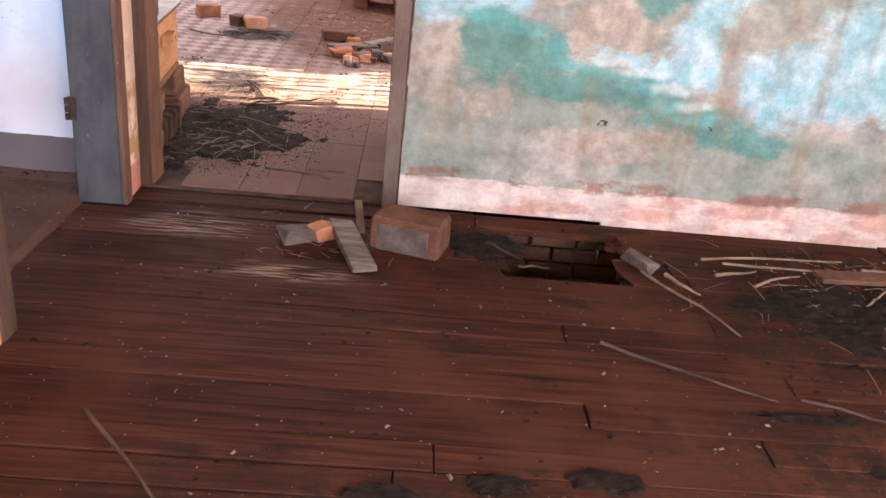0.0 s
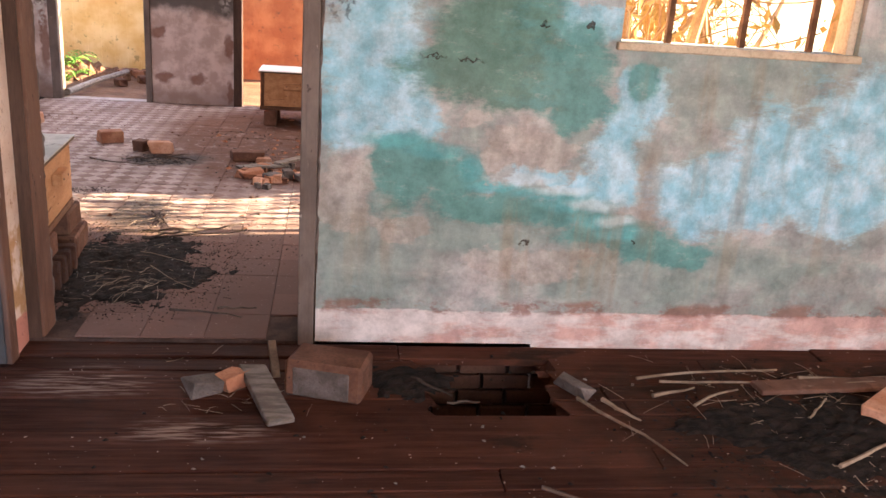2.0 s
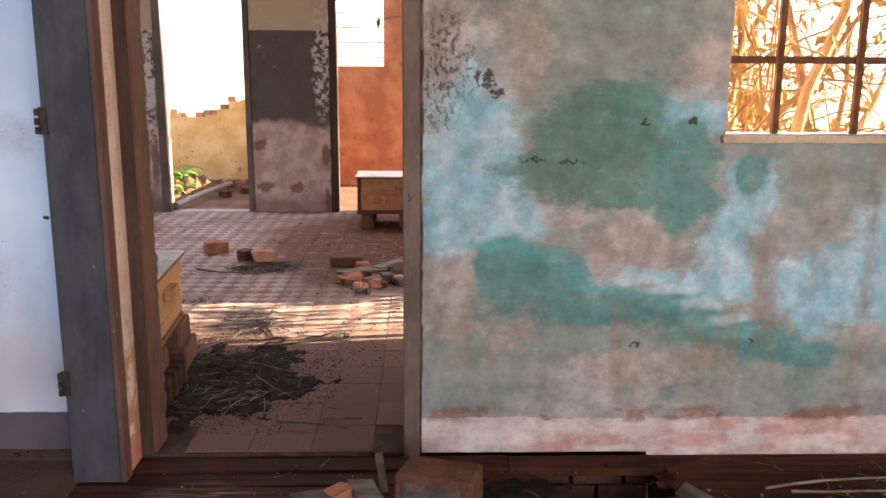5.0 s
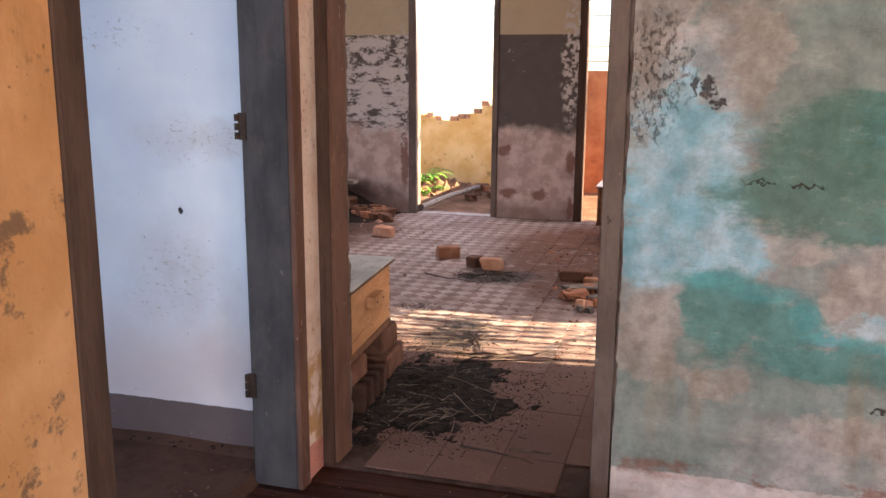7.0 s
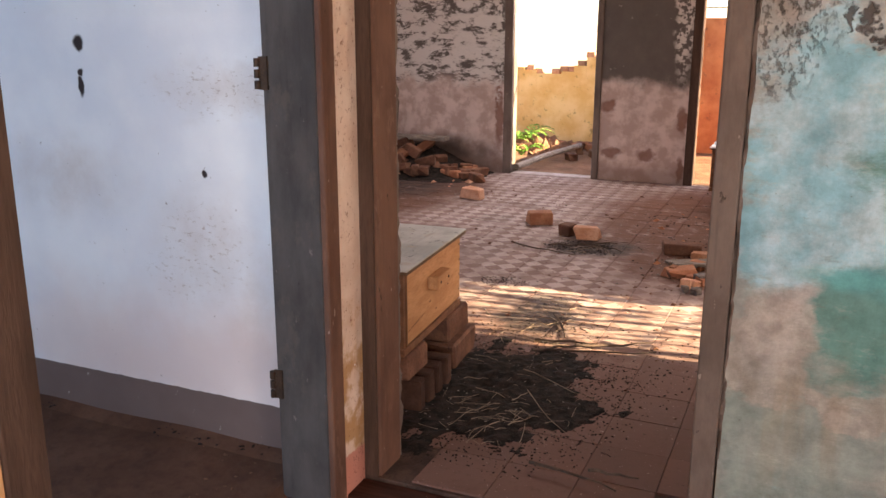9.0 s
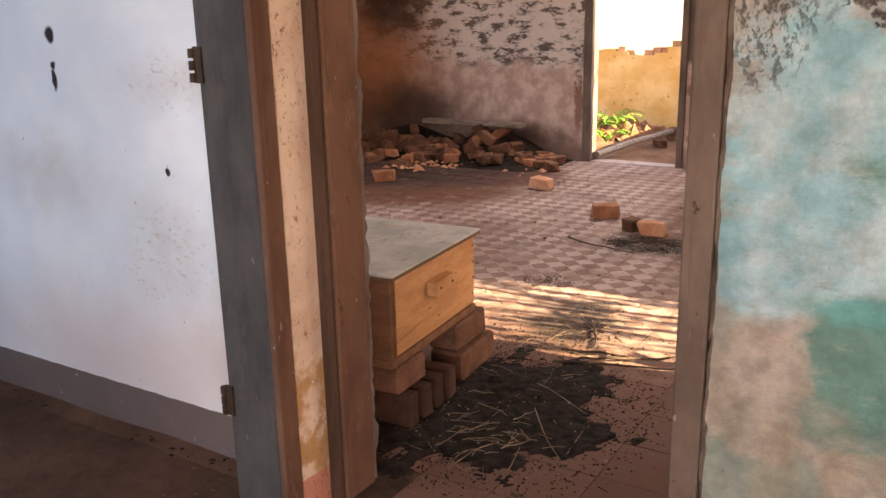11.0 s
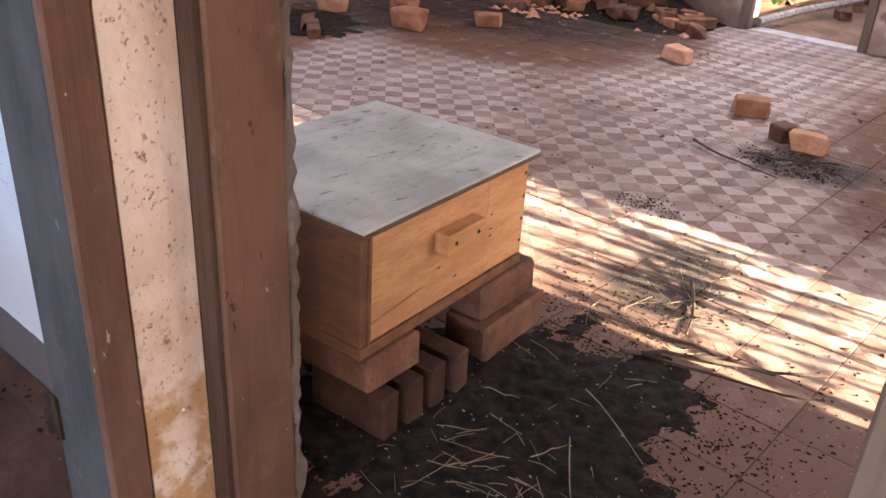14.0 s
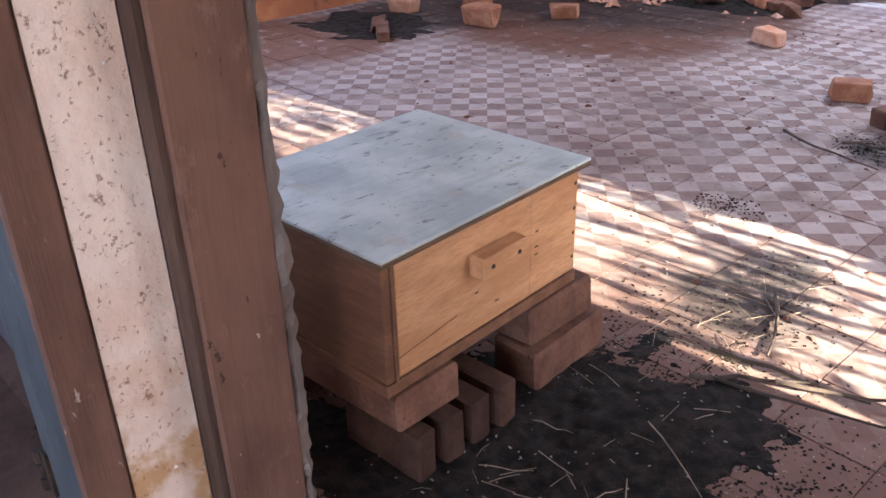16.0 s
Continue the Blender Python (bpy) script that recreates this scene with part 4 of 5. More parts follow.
mound("litter_patch", -0.92, 0.80, 0.46, 0.52, 0.022, FZ, M_ASH, "black charred litter on the tiles in the doorway", 2.0, 96)
mound("litter_patch", -1.22, 0.46, 0.30, 0.20, 0.012, FZ, M_ASH, "black dirt round the foot of the hive bricks", 7.0, 50)
mound("litter_patch", -4.55, 3.1, 0.5, 0.42, 0.02, FZ, M_ASH, "dark ash on the tiles", 12.0, 26)
mound("litter_patch", 1.85, -0.72, 0.55, 0.30, 0.03, 0.0, M_ASH, "dark leaf mould and dirt on the floorboards", 14.0)
mound("litter_patch", 0.36, -0.32, 0.16, 0.14, 0.02, 0.0, M_ASH, "dark dirt beside the floor hole", 17.0, 20)
for i, (x, y, rx, ry) in enumerate([(0.05, -1.78, 0.10, 0.035), (0.33, -1.72, 0.09, 0.04), (0.60, -1.68, 0.10, 0.045), (-0.4, -2.05, 0.16, 0.04), (-0.52, -1.9, 0.05, 0.03), (1.25, -1.35, 0.18, 0.03), (0.85, -2.0, 0.22, 0.1), (1.6, -1.6, 0.25, 0.12)]):
    mound("litter_patch", x, y, rx, ry, 0.02, 0.0, M_ASH, "clump of dark dirt on the floorboards", 30.0 + i * 3, 14)


def scatter(name, n, area, z, size, mat, label, seed, flat=0.4):
    """Many small chips in one mesh."""
    r = random.Random(seed)
    bm = bmesh.new()
    for _ in range(n):
        x, y = r.uniform(area[0], area[1]), r.uniform(area[2], area[3])
        ux, uy = 2 * (x - area[0]) / (area[1] - area[0]) - 1, 2 * (y - area[2]) / (area[3] - area[2]) - 1
        if ux * ux + uy * uy > r.uniform(0.15, 1.3):
            continue
        if noise.noise(Vector((x * 1.7, y * 1.7, seed))) < -0.12:
            continue
        s = size * r.uniform(0.4, 1.5)
        m = Matrix.Translation((x, y, z)) @ Euler((r.uniform(-0.3, 0.3), r.uniform(-0.3, 0.3), r.uniform(0, 6.3))).to_matrix().to_4x4()
        vs = [bm.verts.new(m @ Vector(p)) for p in ((-s, -s * 0.6, 0), (s, -s * 0.4, 0), (s * 0.7, s * 0.6, 0), (-s * 0.8, s * 0.5, 0), (0, 0, s * flat * 1.6))]
        for a in range(4):
            bm.faces.new((vs[a], vs[(a + 1) % 4], vs[4]))
    return thing(name, bm, mat, label, "debris", kind="stuff")


scatter("dust_crumbs", 900, (-2.9, -1.1, -0.9, -0.01), 0.024, 0.005, M_SOIL, "dirt crumbs on the side room floor", 61)
scatter("dust_crumbs", 260, (-3.2, -1.0, -0.10, 0.06), 0.036, 0.006, M_ASH, "fallen plaster crumbs along the skirting", 62)
scatter("tile_grit", 2600, (-5.0, 0.8, 0.3, 5.6), FZ, 0.006, M_BRICK_DARK, "gritty crumbs over the tile floor", 63)
scatter("tile_grit", 900, (-4.2, 0.3, 0.9, 5.2), FZ, 0.008, M_OLDWOOD, "pale plaster crumbs over the tile floor", 64)
scatter("pale_chips", 260, (-1.0, 2.8, -2.6, -0.1), 0.003, 0.007, M_OLDWOOD, "pale plaster crumbs scattered on the floorboards", 3)
scatter("dark_chips", 500, (-1.0, 2.8, -2.6, -0.1), 0.003, 0.009, M_ASH, "dark crumbs of dirt on the floorboards", 5)
scatter("brick_crumbs", 260, (-4.6, 0.7, 1.6, 5.6), FZ, 0.014, M_BRICK_DARK, "brick crumbs and leaves on the tile floor", 6)
scatter("brick_crumbs", 120, (-0.9, 0.6, 2.5, 5.2), FZ, 0.02, M_BRICK, "brick crumbs on the trodden soil", 8)
scatter("brick_crumbs", 260, (-4.9, -2.6, 4.5, 5.5), FZ + 0.02, 0.03, M_BRICK_PALE, "small brick rubble in the ash", 18)
scatter("litter_crumbs", 420, (-1.4, -0.45, 0.25, 1.4), FZ + 0.012, 0.0035, M_OLDWOOD, "pale crumbs in the charred litter", 9)
scatter("litter_crumbs", 380, (1.2, 2.6, -1.1, -0.15), 0.01, 0.006, M_TWIG, "twig bits and leaf litter on the boards", 12)

scatter("litter_crumbs", 7000, (-1.5, -0.30, 0.14, 1.62), FZ + 0.001, 0.0042, M_ASH, "charred crumbs spread round the doorway litter", 41)
scatter("litter_crumbs", 2200, (-1.55, -0.85, 0.18, 0.75), FZ + 0.001, 0.0045, M_ASH, "charred crumbs round the hive bricks", 48)
scatter("litter_crumbs", 600, (-1.05, 0.05, 0.75, 1.75), FZ + 0.001, 0.0048, M_ASH, "charred crumbs reaching into the sunlight", 49)
scatter("litter_crumbs", 420, (-1.15, -0.68, 1.35, 2.05), FZ, 0.005, M_ASH, "dark crumbs on the sunlit tiles", 42)
scatter("litter_crumbs", 350, (-1.5, -1.2, 2.08, 2.3), FZ, 0.005, M_ASH, "dark crumbs on the sunlit tiles", 43)
scatter("litter_crumbs", 900, (-1.4, -0.85, 2.95, 3.3), FZ, 0.006, M_ASH, "dark crumbs beside the loose bricks", 44)
scatter("litter_crumbs", 900, (-1.0, 0.3, 2.5, 5.4), FZ, 0.008, M_ASH, "dark dirt crumbs on the trodden soil", 45)
scatter("litter_crumbs", 1300, (1.1, 2.7, -1.3, -0.1), 0.004, 0.007, M_ASH, "dark leaf crumbs on the boards", 46)
scatter("dry_leaves", 90, (-1.2, 0.5, 1.4, 2.6), FZ, 0.012, M_BRICK_DARK, "dry fallen leaves on the tiles", 47)


def rough_edge(x, y, z0, z1, seed, mat, label, k0=1.0):
    """A crumbling strip of broken plaster standing beside a frame."""
    bm = bmesh.new()
    rows = []
    n = 150
    for i in range(n + 1):
        z = z0 + (z1 - z0) * i / n
        ring = []
        for k in range(6):
            a = k * math.tau / 6
            r = 0.016 + 0.020 * noise.noise(Vector((a, z * 9, seed))) + 0.012 * noise.noise(Vector((a * 3, z * 34, seed + 2)))
            r *= k0
            ring.append(bm.verts.new((x + r * math.cos(a) * 0.9, y + r * math.sin(a) * 1.3, z)))
        rows.append(ring)
    for p, q in zip(rows, rows[1:]):
        for k in range(6):
            bm.faces.new((p[k], p[(k + 1) % 6], q[(k + 1) % 6], q[k]))
    thing("trim", bm, mat, label, "plaster edge", kind="structure")


rough_edge(-0.998, 0.158, FZ, 2.1, 1.0, M_POST, "crumbling grey plaster edge beside the door frame", 0.7)
rough_edge(0.028, 0.004, 0.30, 2.1, 6.0, M_POST, "crumbling plaster edge beside the door post", 0.45)


def twigs(rows, mat, label, z, seed, r0=0.004):
    r = random.Random(seed)
    for x, y, length, a in rows:
        bm = bmesh.new()
        c, s = math.cos(radians(a)), math.sin(radians(a))
        bend = r.uniform(-0.05, 0.05) * length
        pts = [(x + (k / 5 - 0.5) * length * c - s * bend * math.sin(k / 5 * 3.14), y + (k / 5 - 0.5) * length * s + c * bend * math.sin(k / 5 * 3.14), z + r0 + r.uniform(0, 0.012)) for k in range(6)]
        tube(bm, pts, r0 * r.uniform(0.8, 1.3), r0 * 0.5, 5)
        thing("twig", bm, mat, label, "twig", "twigs")


twigs([(1.08, -0.70, 0.50, -62), (1.10, -0.56, 0.18, -60), (1.55, -0.27, 0.62, 8), (1.62, -0.33, 0.60, 3), (2.2, -0.30, 0.6, 2), (2.15, -0.36, 0.5, 6), (1.95, -0.80, 0.55, 28), (1.50, -0.46, 0.26, 30), (2.4, -0.62, 0.4, 50), (1.35, -0.42, 0.2, 20), (2.2, -1.1, 0.5, 80), (1.85, -0.55, 0.2, 45)],
      M_TWIG, "pale dry twig on the dusty floorboards", 0.004, 2, 0.007)
twigs([(0.95, -1.15, 0.55, -28), (1.5, -1.35, 0.5, -20), (-0.55, -1.75, 0.5, -50), (0.45, -0.38, 0.2, -50), (0.55, -0.5, 0.12, 10), (0.65, -1.95, 0.3, 15), (0.12, -2.15, 0.2, -55)], M_TWIG_DARK, "dark thin stick on the floorboards", 0.002, 3, 0.006)
twigs([(-0.62, 0.62, 0.42, -52), (-0.70, 0.90, 0.30, -30), (-0.85, 0.55, 0.14, 60), (-0.80, 0.48, 0.12, 20), (-0.75, 0.70, 0.10, 70), (-0.95, 0.62, 0.12, 35), (-0.90, 0.45, 0.16, 85), (-0.68, 0.52, 0.13, 55), (-0.78, 0.38, 0.2, 75), (-0.65, 0.42, 0.15, 100), (-0.97, 0.8, 0.1, 15)],
      M_TWIG, "pale stick lying in the charred litter", FZ + 0.018, 4, 0.0016)
twigs([(-0.42, 0.22, 0.30, -10), (-0.30, 0.28, 0.16, 5), (-0.60, 1.32, 0.5, 18), (-0.70, 1.38, 0.4, 8), (-0.55, 1.42, 0.36, 30), (-0.85, 1.58, 0.34, -65), (-1.35, 2.95, 0.5, -18), (-1.2, 3.1, 0.3, 10), (-1.0, 3.15, 0.3, -30), (-1.05, 3.2, 0.26, 35), (-0.75, 1.3, 0.3, 40)],
      M_TWIG_DARK, "dark dry stick on the tile floor", FZ + 0.004, 5, 0.006)

def straw(name, count, c, r, z, lengths, seed, label):
    rr = random.Random(seed)
    bm = bmesh.new()
    for _ in range(count):
        x, y = rr.gauss(c[0], r[0]), rr.gauss(c[1], r[1])
        a, ln = rr.uniform(0, math.pi), rr.uniform(*lengths)
        dx, dy = math.cos(a) * ln / 2, math.sin(a) * ln / 2
        k = rr.uniform(0.0006, 0.0016)
        tube(bm, [(x - dx, y - dy, z + rr.uniform(0, 0.012)), (x, y, z + rr.uniform(0.004, 0.012)), (x + dx, y + dy, z + rr.uniform(0, 0.012))], k, k * 0.7, 4)
    return thing(name, bm, M_TWIG, label, "straw", kind="stuff")


straw("straw", 60, (-0.80, 0.55), (0.14, 0.13), FZ + 0.016, (0.02, 0.10), 71, "short pale straws strewn over the charred litter")
straw("straw", 60, (-0.90, 1.45), (0.13, 0.25), FZ + 0.004, (0.03, 0.14), 72, "broken straws on the sunlit tiles")
straw("straw", 40, (-1.15, 3.15), (0.16, 0.12), FZ + 0.004, (0.04, 0.18), 73, "dry straws beside the loose bricks")
straw("straw", 120, (1.9, -0.55), (0.4, 0.2), 0.004, (0.03, 0.16), 74, "dry straws and stalks on the dirty boards")
straw("straw", 40, (-0.25, -0.40), (0.12, 0.09), 0.004, (0.03, 0.10), 75, "splinters scattered on the floorboards by the doorway")

# block, splintered stick and shards by the doorway, board ends
blk = base("clay_block", pose(0.085, -0.385, 0.0, 0, 0, -17), "hollow clay block with mortared grey face on the floorboards", "block")
# dark brick for the body, the block's shade put into its colour
part("body", chunk(random.Random(5), 0.275, 0.17, 0.135, 0.05), M_BRICK_DARK, blk)
part("mortar_face", box((-0.105, -0.089, 0.008), (0.095, -0.079, 0.112), 0.004), M_SHARD, blk, "grey mortar smeared on the face")
bm = box((-0.045, -0.17, 0), (0.045, 0.17, 0.03), 0.004)
for v in bm.verts:
    if abs(v.co.y) > 0.15:
        v.co.y += 0.05 * noise.noise(Vector((v.co.x * 60, v.co.y, 1)))
thing("broken_plank", bm, M_OLDWOOD, "short splintered grey plank end on the floor", "plank", m=pose(-0.13, -0.46, 0.012, 6, 0, 20))
thing("stone_shard", chunk(random.Random(9), 0.14, 0.10, 0.05, 0.4), M_SHARD, "grey mortar shard on the floorboards", "shard", m=pose(-0.34, -0.40, 0, 0, 0, 20))
thing("brick_fragment", chunk(random.Random(10), 0.11, 0.09, 0.055, 0.4), M_BRICK, "broken red brick piece on the floorboards", "brick", "loose bricks", m=pose(-0.25, -0.36, 0.0, 0, 0, 50))
thing("broken_plank", box((-0.03, -0.11, 0), (0.0, 0.11, 0.018), 0.003), M_TWIG, "thin broken lath leaning at the threshold", "plank", m=pose(-0.10, -0.21, 0.01, 25, 0, 10))
thing("stone_shard", chunk(random.Random(12), 0.20, 0.05, 0.05, 0.5), M_SHARD, "crumbling mortar piece at the hole's edge", "shard", m=pose(0.97, -0.38, -0.005, 0, 0, -60))
thing("brick", chunk(random.Random(14), 0.24, 0.11, 0.05, 0.1), M_BRICK_PALE, "long pale brick with drilled holes on the floorboards", "brick", "loose bricks", m=pose(2.12, -0.55, 0.0, 0, 0, 38))
thing("board", box((-0.36, -0.045, 0), (0.36, 0.045, 0.02), 0.003), M_BROWN, "loose brown board on the dirty floor", "board", m=pose(2.05, -0.36, 0.006, 0, 0, 4))
for i, (x, y, a, s) in enumerate([(-0.42, 3.02, 30, 0.34), (-0.30, 2.95, 40, 0.30), (-0.36, 2.85, 20, 0.32), (-0.2, 3.0, 55, 0.3)]):
    thing("broken_plank", box((-s / 2, -0.035, 0), (s / 2, 0.035, 0.016), 0.003), M_OLDWOOD, "grey wood scrap piled on the tile floor", "plank", "wood scraps", m=pose(x, y, FZ + 0.004 + 0.017 * i, 0, 0, a))

# yard: pole across the threshold, rubble, ferns
bm = bmesh.new()
tube(bm, [(-2.50, 5.78, 0.07), (-2.42, 6.5, 0.09), (-2.28, 7.4, 0.10)], 0.035, 0.03, 8)
thing("wooden_pole", bm, M_OLDWOOD, "long grey pole lying across the yard threshold", "pole")
rng = random.Random(21)
for i in range(60):
    x, y = rng.uniform(-3.5, -1.65), 8.0 - abs(rng.gauss(0.25, 0.4))
    y = min(max(y, 6.2), 7.85)
    thing("brick_fragment", chunk(rng, 0.2 * rng.uniform(0.5, 1), 0.12 * rng.uniform(0.6, 1), 0.08, 0.35), rng.choice([M_BRICK, M_BRICK_DARK, M_SOIL]), "brick rubble on the yard floor", "brick", "yard rubble", m=pose(x, y, 0.0, 0, 0, rng.uniform(0, 180)))
for i in range(16):
    w = rng.uniform(0.16, 0.22)
    x = -3.3 + i * 0.105
    z = max(tops[min(17, int((x + 4.4) / (2.78 / 18)))], tops[min(17, int((x + w / 2 + 4.4) / (2.78 / 18)))])
    if rng.random() < 0.55:
        thing("brick", chunk(rng, 0.10, 0.12, 0.06, 0.15), M_BRICK_PALE, "exposed brick on the broken wall top", "brick", "wall-top bricks", m=pose(x, YW + 0.07, tops[min(17, int((x + 4.4) / (2.78 / 18)))], 0, 0, 0))


def fern(x, y, z, n, size, seed):
    r = random.Random(seed)
    top = base("fern", pose(x, y, z), "fresh green fern growing from the yard rubble", "fern", "ferns")
    for k in range(n):
        a, ln = r.uniform(0, math.tau), size * r.uniform(0.7, 1.1)
        bm = bmesh.new()
        pts = []
        for i in range(9):
            f = i / 8
            pts.append(Vector((math.cos(a) * ln * f * 0.8, math.sin(a) * ln * f * 0.8, ln * (1.05 * f - 0.75 * f * f))))
        tube(bm, pts, 0.004, 0.002, 4)
        side = Vector((-math.sin(a), math.cos(a), 0))
        for i in range(1, 9):
            w = 0.10 * size * 2 * (1 - i / 9.5)
            for sg in (-1, 1):
                p = pts[i]
                vs = [bm.verts.new(p), bm.verts.new(p + side * sg * w * 0.5 + Vector((0, 0, 0.012))), bm.verts.new(p + side * sg * w + (pts[i] - pts[i - 1]) * 0.6), bm.verts.new(p + side * sg * w * 0.5 + (pts[i] - pts[i - 1]) * 0.7)]
                bm.faces.new(vs)
        part("frond", bm, M_FERN, top)
    return top


fern(-2.95, 7.4, 0.10, 12, 0.45, 1)
fern(-2.75, 6.7, 0.05, 10, 0.35, 2)
fern(-3.1, 7.1, 0.05, 10, 0.4, 3)
mound("rubble_mound", -3.05, 7.55, 0.75, 0.5, 0.30, 0.0, M_SOIL, "earth and rubble mound against the yard wall", 51.0, 30)


# ---- shrub outside the window and the side door ----
def shrub(x, y, z, seed, count):
    r = random.Random(seed)
    top = base("shrub", pose(x, y, z), "tangled dry shrub with sunlit ochre leaves outside the window", "shrub")
    stems = []
    for k in range(7):
        bm = bmesh.new()
        a = r.uniform(0, math.tau)
        p = Vector((0.25 * math.cos(a), 0.25 * math.sin(a), 0))
        d = Vector((math.cos(a) * 0.35, math.sin(a) * 0.45, 1)).normalized()
        pts = [p.copy()]
        for i in range(10):
            d = (d + Vector((r.uniform(-0.3, 0.3), r.uniform(-0.3, 0.3), 0.08))).normalized()
            p = p + d * 0.38
            pts.append(p.copy())
        tube(bm, pts, 0.04, 0.01, 6)
        part("trunk", bm, M_BARK, top)
        stems.append(pts)
    bm, bl = bmesh.new(), bmesh.new()
    for k in range(count):
        s = r.choice(stems)
        p = s[r.randrange(1, 11)].copy()
        d = Vector((r.uniform(-1, 1), r.uniform(-1, 1), r.uniform(-0.5, 0.7))).normalized()
        pts = [p.copy()]
        for i in range(6):
            d = (d + Vector((r.uniform(-0.5, 0.5), r.uniform(-0.5, 0.5), r.uniform(-0.4, 0.3)))).normalized()
            p = p + d * r.uniform(0.1, 0.24)
            pts.append(p.copy())
            for q in range(1):
                c = p + Vector((r.uniform(-0.1, 0.1), r.uniform(-0.1, 0.1), r.uniform(-0.1, 0.1)))
                e = Euler((r.uniform(0, 6), r.uniform(0, 6), r.uniform(0, 6))).to_matrix()
                ln, w = r.uniform(0.03, 0.06), r.uniform(0.012, 0.024)
                bl.faces.new([bl.verts.new(c + e @ Vector(t)) for t in ((-ln, 0, 0), (0, -w, 0.006), (ln, 0, 0), (0, w, 0.006))])
        tube(bm, pts, 0.009, 0.004, 4)
    tagged(part("branches", bm, M_BARK, top), kind="stuff")
    tagged(part("leaves", bl, M_LEAF, top), kind="stuff")
    return top


def thicket(seed):
    """Close-set upright saplings outside the side doorway, that sift the low sun."""
    r = random.Random(seed)
    top = base("thicket", pose(1.9, 2.2, -0.40), "thicket of thin upright dry saplings outside the doorway", "shrub")
    bl = bmesh.new()
    for k in range(15):
        bm = bmesh.new()
        p = Vector((r.uniform(-0.5, 0.4), -0.58 + 1.16 * r.random() ** 0.6, 0))
        lean = Vector((r.uniform(-0.05, 0.05), r.uniform(-0.09, 0.09), 1)).normalized()
        pts = [p.copy()]
        for i in range(8):
            p = p + lean * 0.36 + Vector((r.uniform(-0.02, 0.02), r.uniform(-0.014, 0.014), 0))
            pts.append(p.copy())
            for q in range(5):
                c = p + Vector((r.uniform(-0.2, 0.2), r.uniform(-0.11, 0.11), r.uniform(-0.2, 0.2)))
                e = Euler((r.uniform(-0.5, 0.5), r.uniform(-0.5, 0.5), r.uniform(0, 6))).to_matrix()
                ln, w = r.uniform(0.05, 0.13), r.uniform(0.012, 0.034)
                bl.faces.new([bl.verts.new(c + e @ Vector(t)) for t in ((0, 0, -ln), (0.006, -w, 0), (0, 0, ln), (0.006, w, 0))])
        tube(bm, pts, r.uniform(0.006, 0.016), 0.004, 6)
        part("stem", bm, M_BARK, top)
    tagged(part("leaves", bl, M_LEAF, top), kind="stuff")


shrub(2.15, 1.15, -0.40, 3, 170)
shrub(1.95, 4.5, -0.40, 8, 280)
shrub(3.3, 4.2, -0.40, 12, 280)
thicket(5)

# ---- pieces: foundation bricks, floorboards, tiles ----
rng = random.Random(2)
# dark colour stands in for the shade inside the floor hole
me_b = mesh_of("brick", box((-0.095, -0.03, -0.03), (0.095, 0.0, 0.03), 0.004), M_SHADE_BRICK)
for c in range(5):
    for k in range(6):
        ob = new("brick", me_b)
        ob.parent = wall_n
        ob.location = (0.30 + (c % 2) * 0.10 + k * 0.203, -0.003 + rng.uniform(-0.004, 0.004), -0.075 - c * 0.07)

HOLE = (0.43, 0.92, -0.545, -0.195)
PW = 0.112


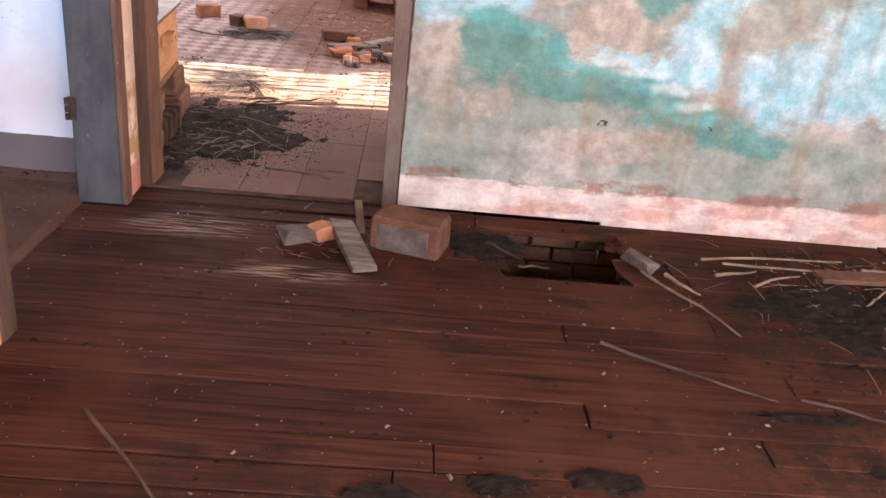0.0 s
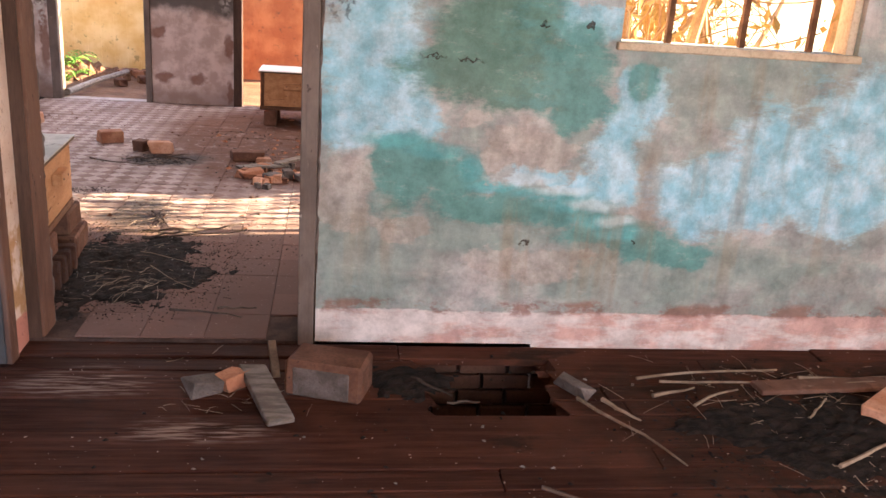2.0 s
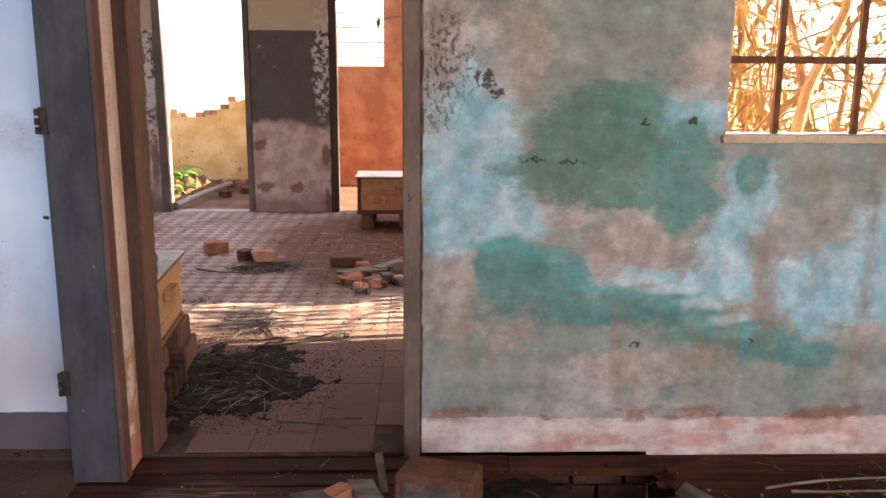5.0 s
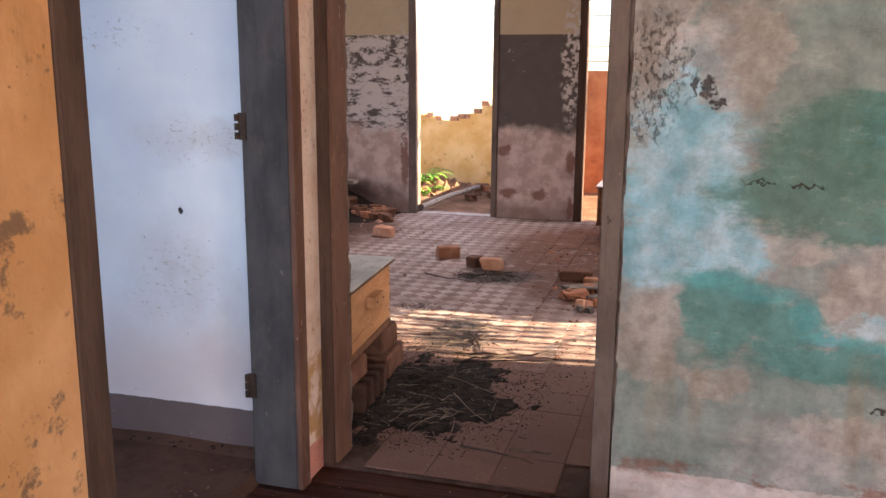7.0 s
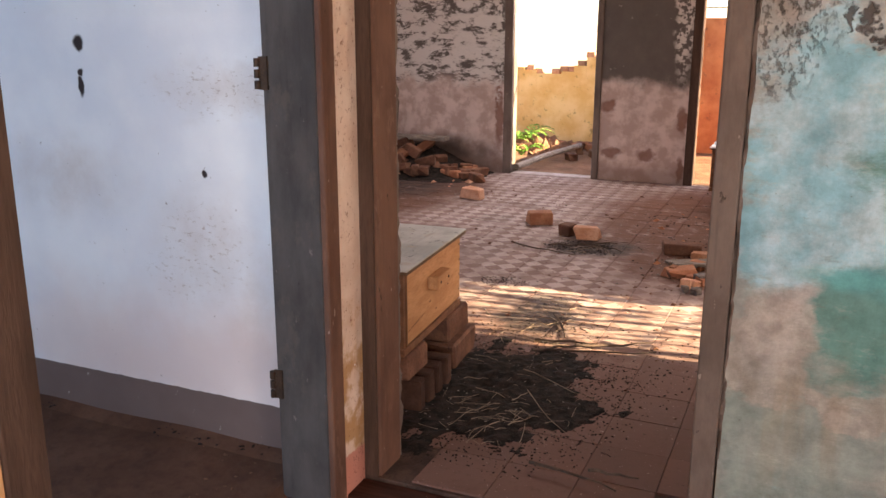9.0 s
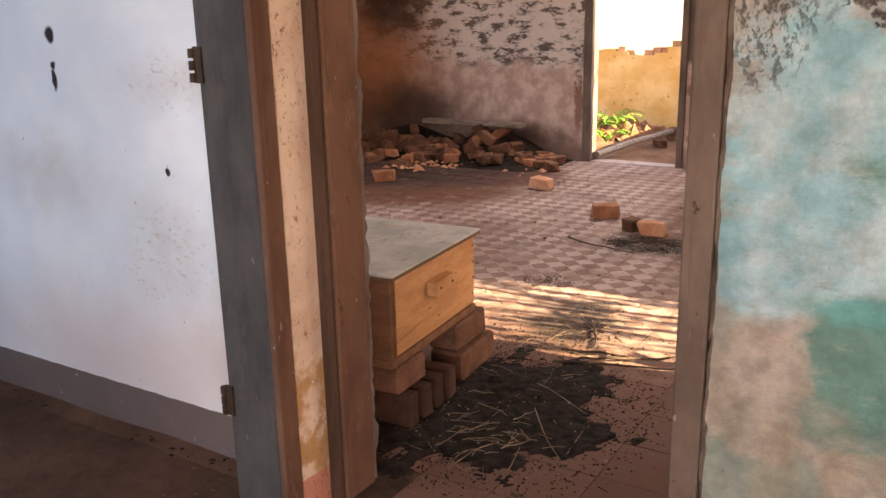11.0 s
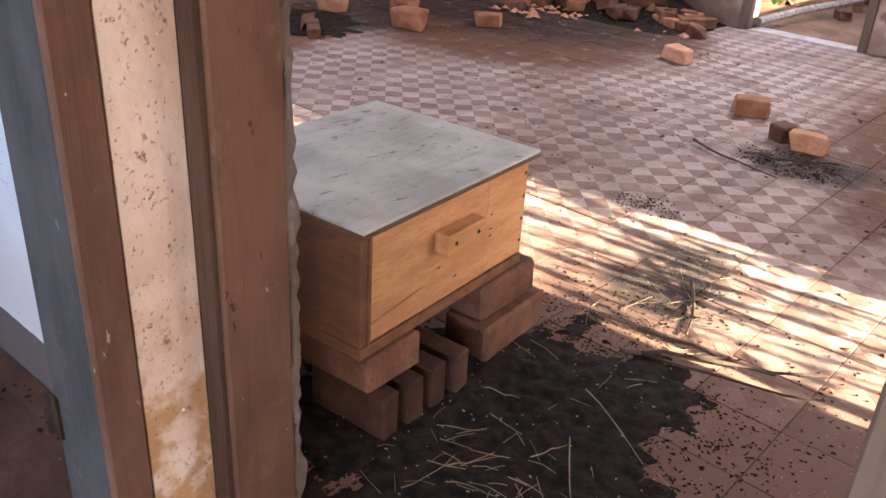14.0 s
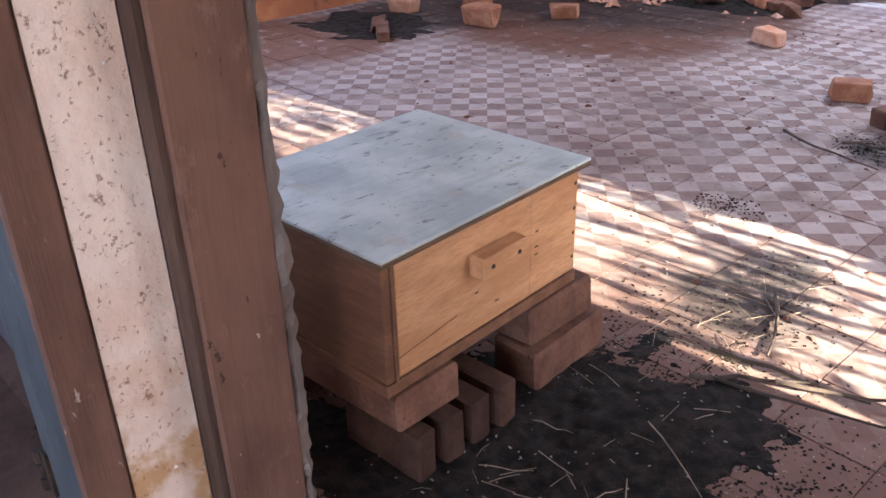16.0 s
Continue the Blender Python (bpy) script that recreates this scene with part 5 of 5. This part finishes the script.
def plank(x0, x1, y0, y1, seed, lift=0.0):
    r = random.Random(seed)
    bm = box((x0, y0 + 0.0018, -0.03), (x1, y1 - 0.0018, 0.0), 0.0025)
    dz, tilt = r.uniform(-0.004, 0.003), r.uniform(-0.006, 0.006)
    for v in bm.verts:
        v.co.z += lift + dz + tilt * (v.co.y - y0) / PW
        if abs(v.co.x - HOLE[0]) < 0.05 or abs(v.co.x - HOLE[1]) < 0.05:
            v.co.x += r.uniform(-0.05, 0.05)
    part("floorboard", bm, M_PLANK, floor)


k = 0
y = -0.004
while y > -4.9:
    y0 = max(y - PW, -4.998)
    cut = [-1.21]
    xx = -1.03 + rng.uniform(0.8, 2.6)
    while xx < 3.1:
        cut.append(xx)
        xx += rng.uniform(1.6, 2.8)
    cut.append(3.398)
    for a, b in zip(cut, cut[1:]):
        if y > HOLE[2] + 0.01 and y0 < HOLE[3] - 0.03 and a < HOLE[1] and b > HOLE[0]:
            if HOLE[0] - a > 0.05:
                plank(a + 0.002, HOLE[0], y0, y, k)
            if b - HOLE[1] > 0.05:
                plank(HOLE[1], b - 0.002, y0, y, k + 1000)
        else:
            plank(a + 0.002, b - 0.002, y0, y, k)
        k += 1
    k += 1
    y = y0

TS = 0.24
me_t = mesh_of("tile", box((-TS / 2 + 0.001, -TS / 2 + 0.001, -0.014), (TS / 2 - 0.001, TS / 2 - 0.001, 0.0), 0.0016), M_TILE)
rest = bmesh.new()
rng = random.Random(8)
nx, ny = int(6.1 / TS), int((FAR + 0.0) / TS) + 1
for i in range(nx + 1):
    for j in range(ny):
        cx, cy = -5.2 + TS * (i + 0.5), 0.012 + TS * (j + 0.5)
        if cx > 0.86 or cy > FAR + 0.1:
            continue
        if not (DX0 + 0.1 < cx < DX1 - 0.1) and cy < 0.15:
            continue
        dz = rng.uniform(-0.0015, 0.0015)
        if cx > -3.4 and cy < 4.0:
            ob = new("tile", me_t)
            ob.parent = floor_tiled
            ob.location = (cx, cy, FZ + dz)
            ob.rotation_euler = (rng.uniform(-0.006, 0.006), rng.uniform(-0.006, 0.006), rng.uniform(-0.004, 0.004))
        else:
            add_box(rest, (cx - TS / 2 + 0.0018, cy - TS / 2 + 0.0018, FZ - 0.014), (cx + TS / 2 - 0.0018, cy + TS / 2 - 0.0018, FZ + dz))
tagged(part("tiles", rest, M_TILE, floor_tiled), kind="stuff")
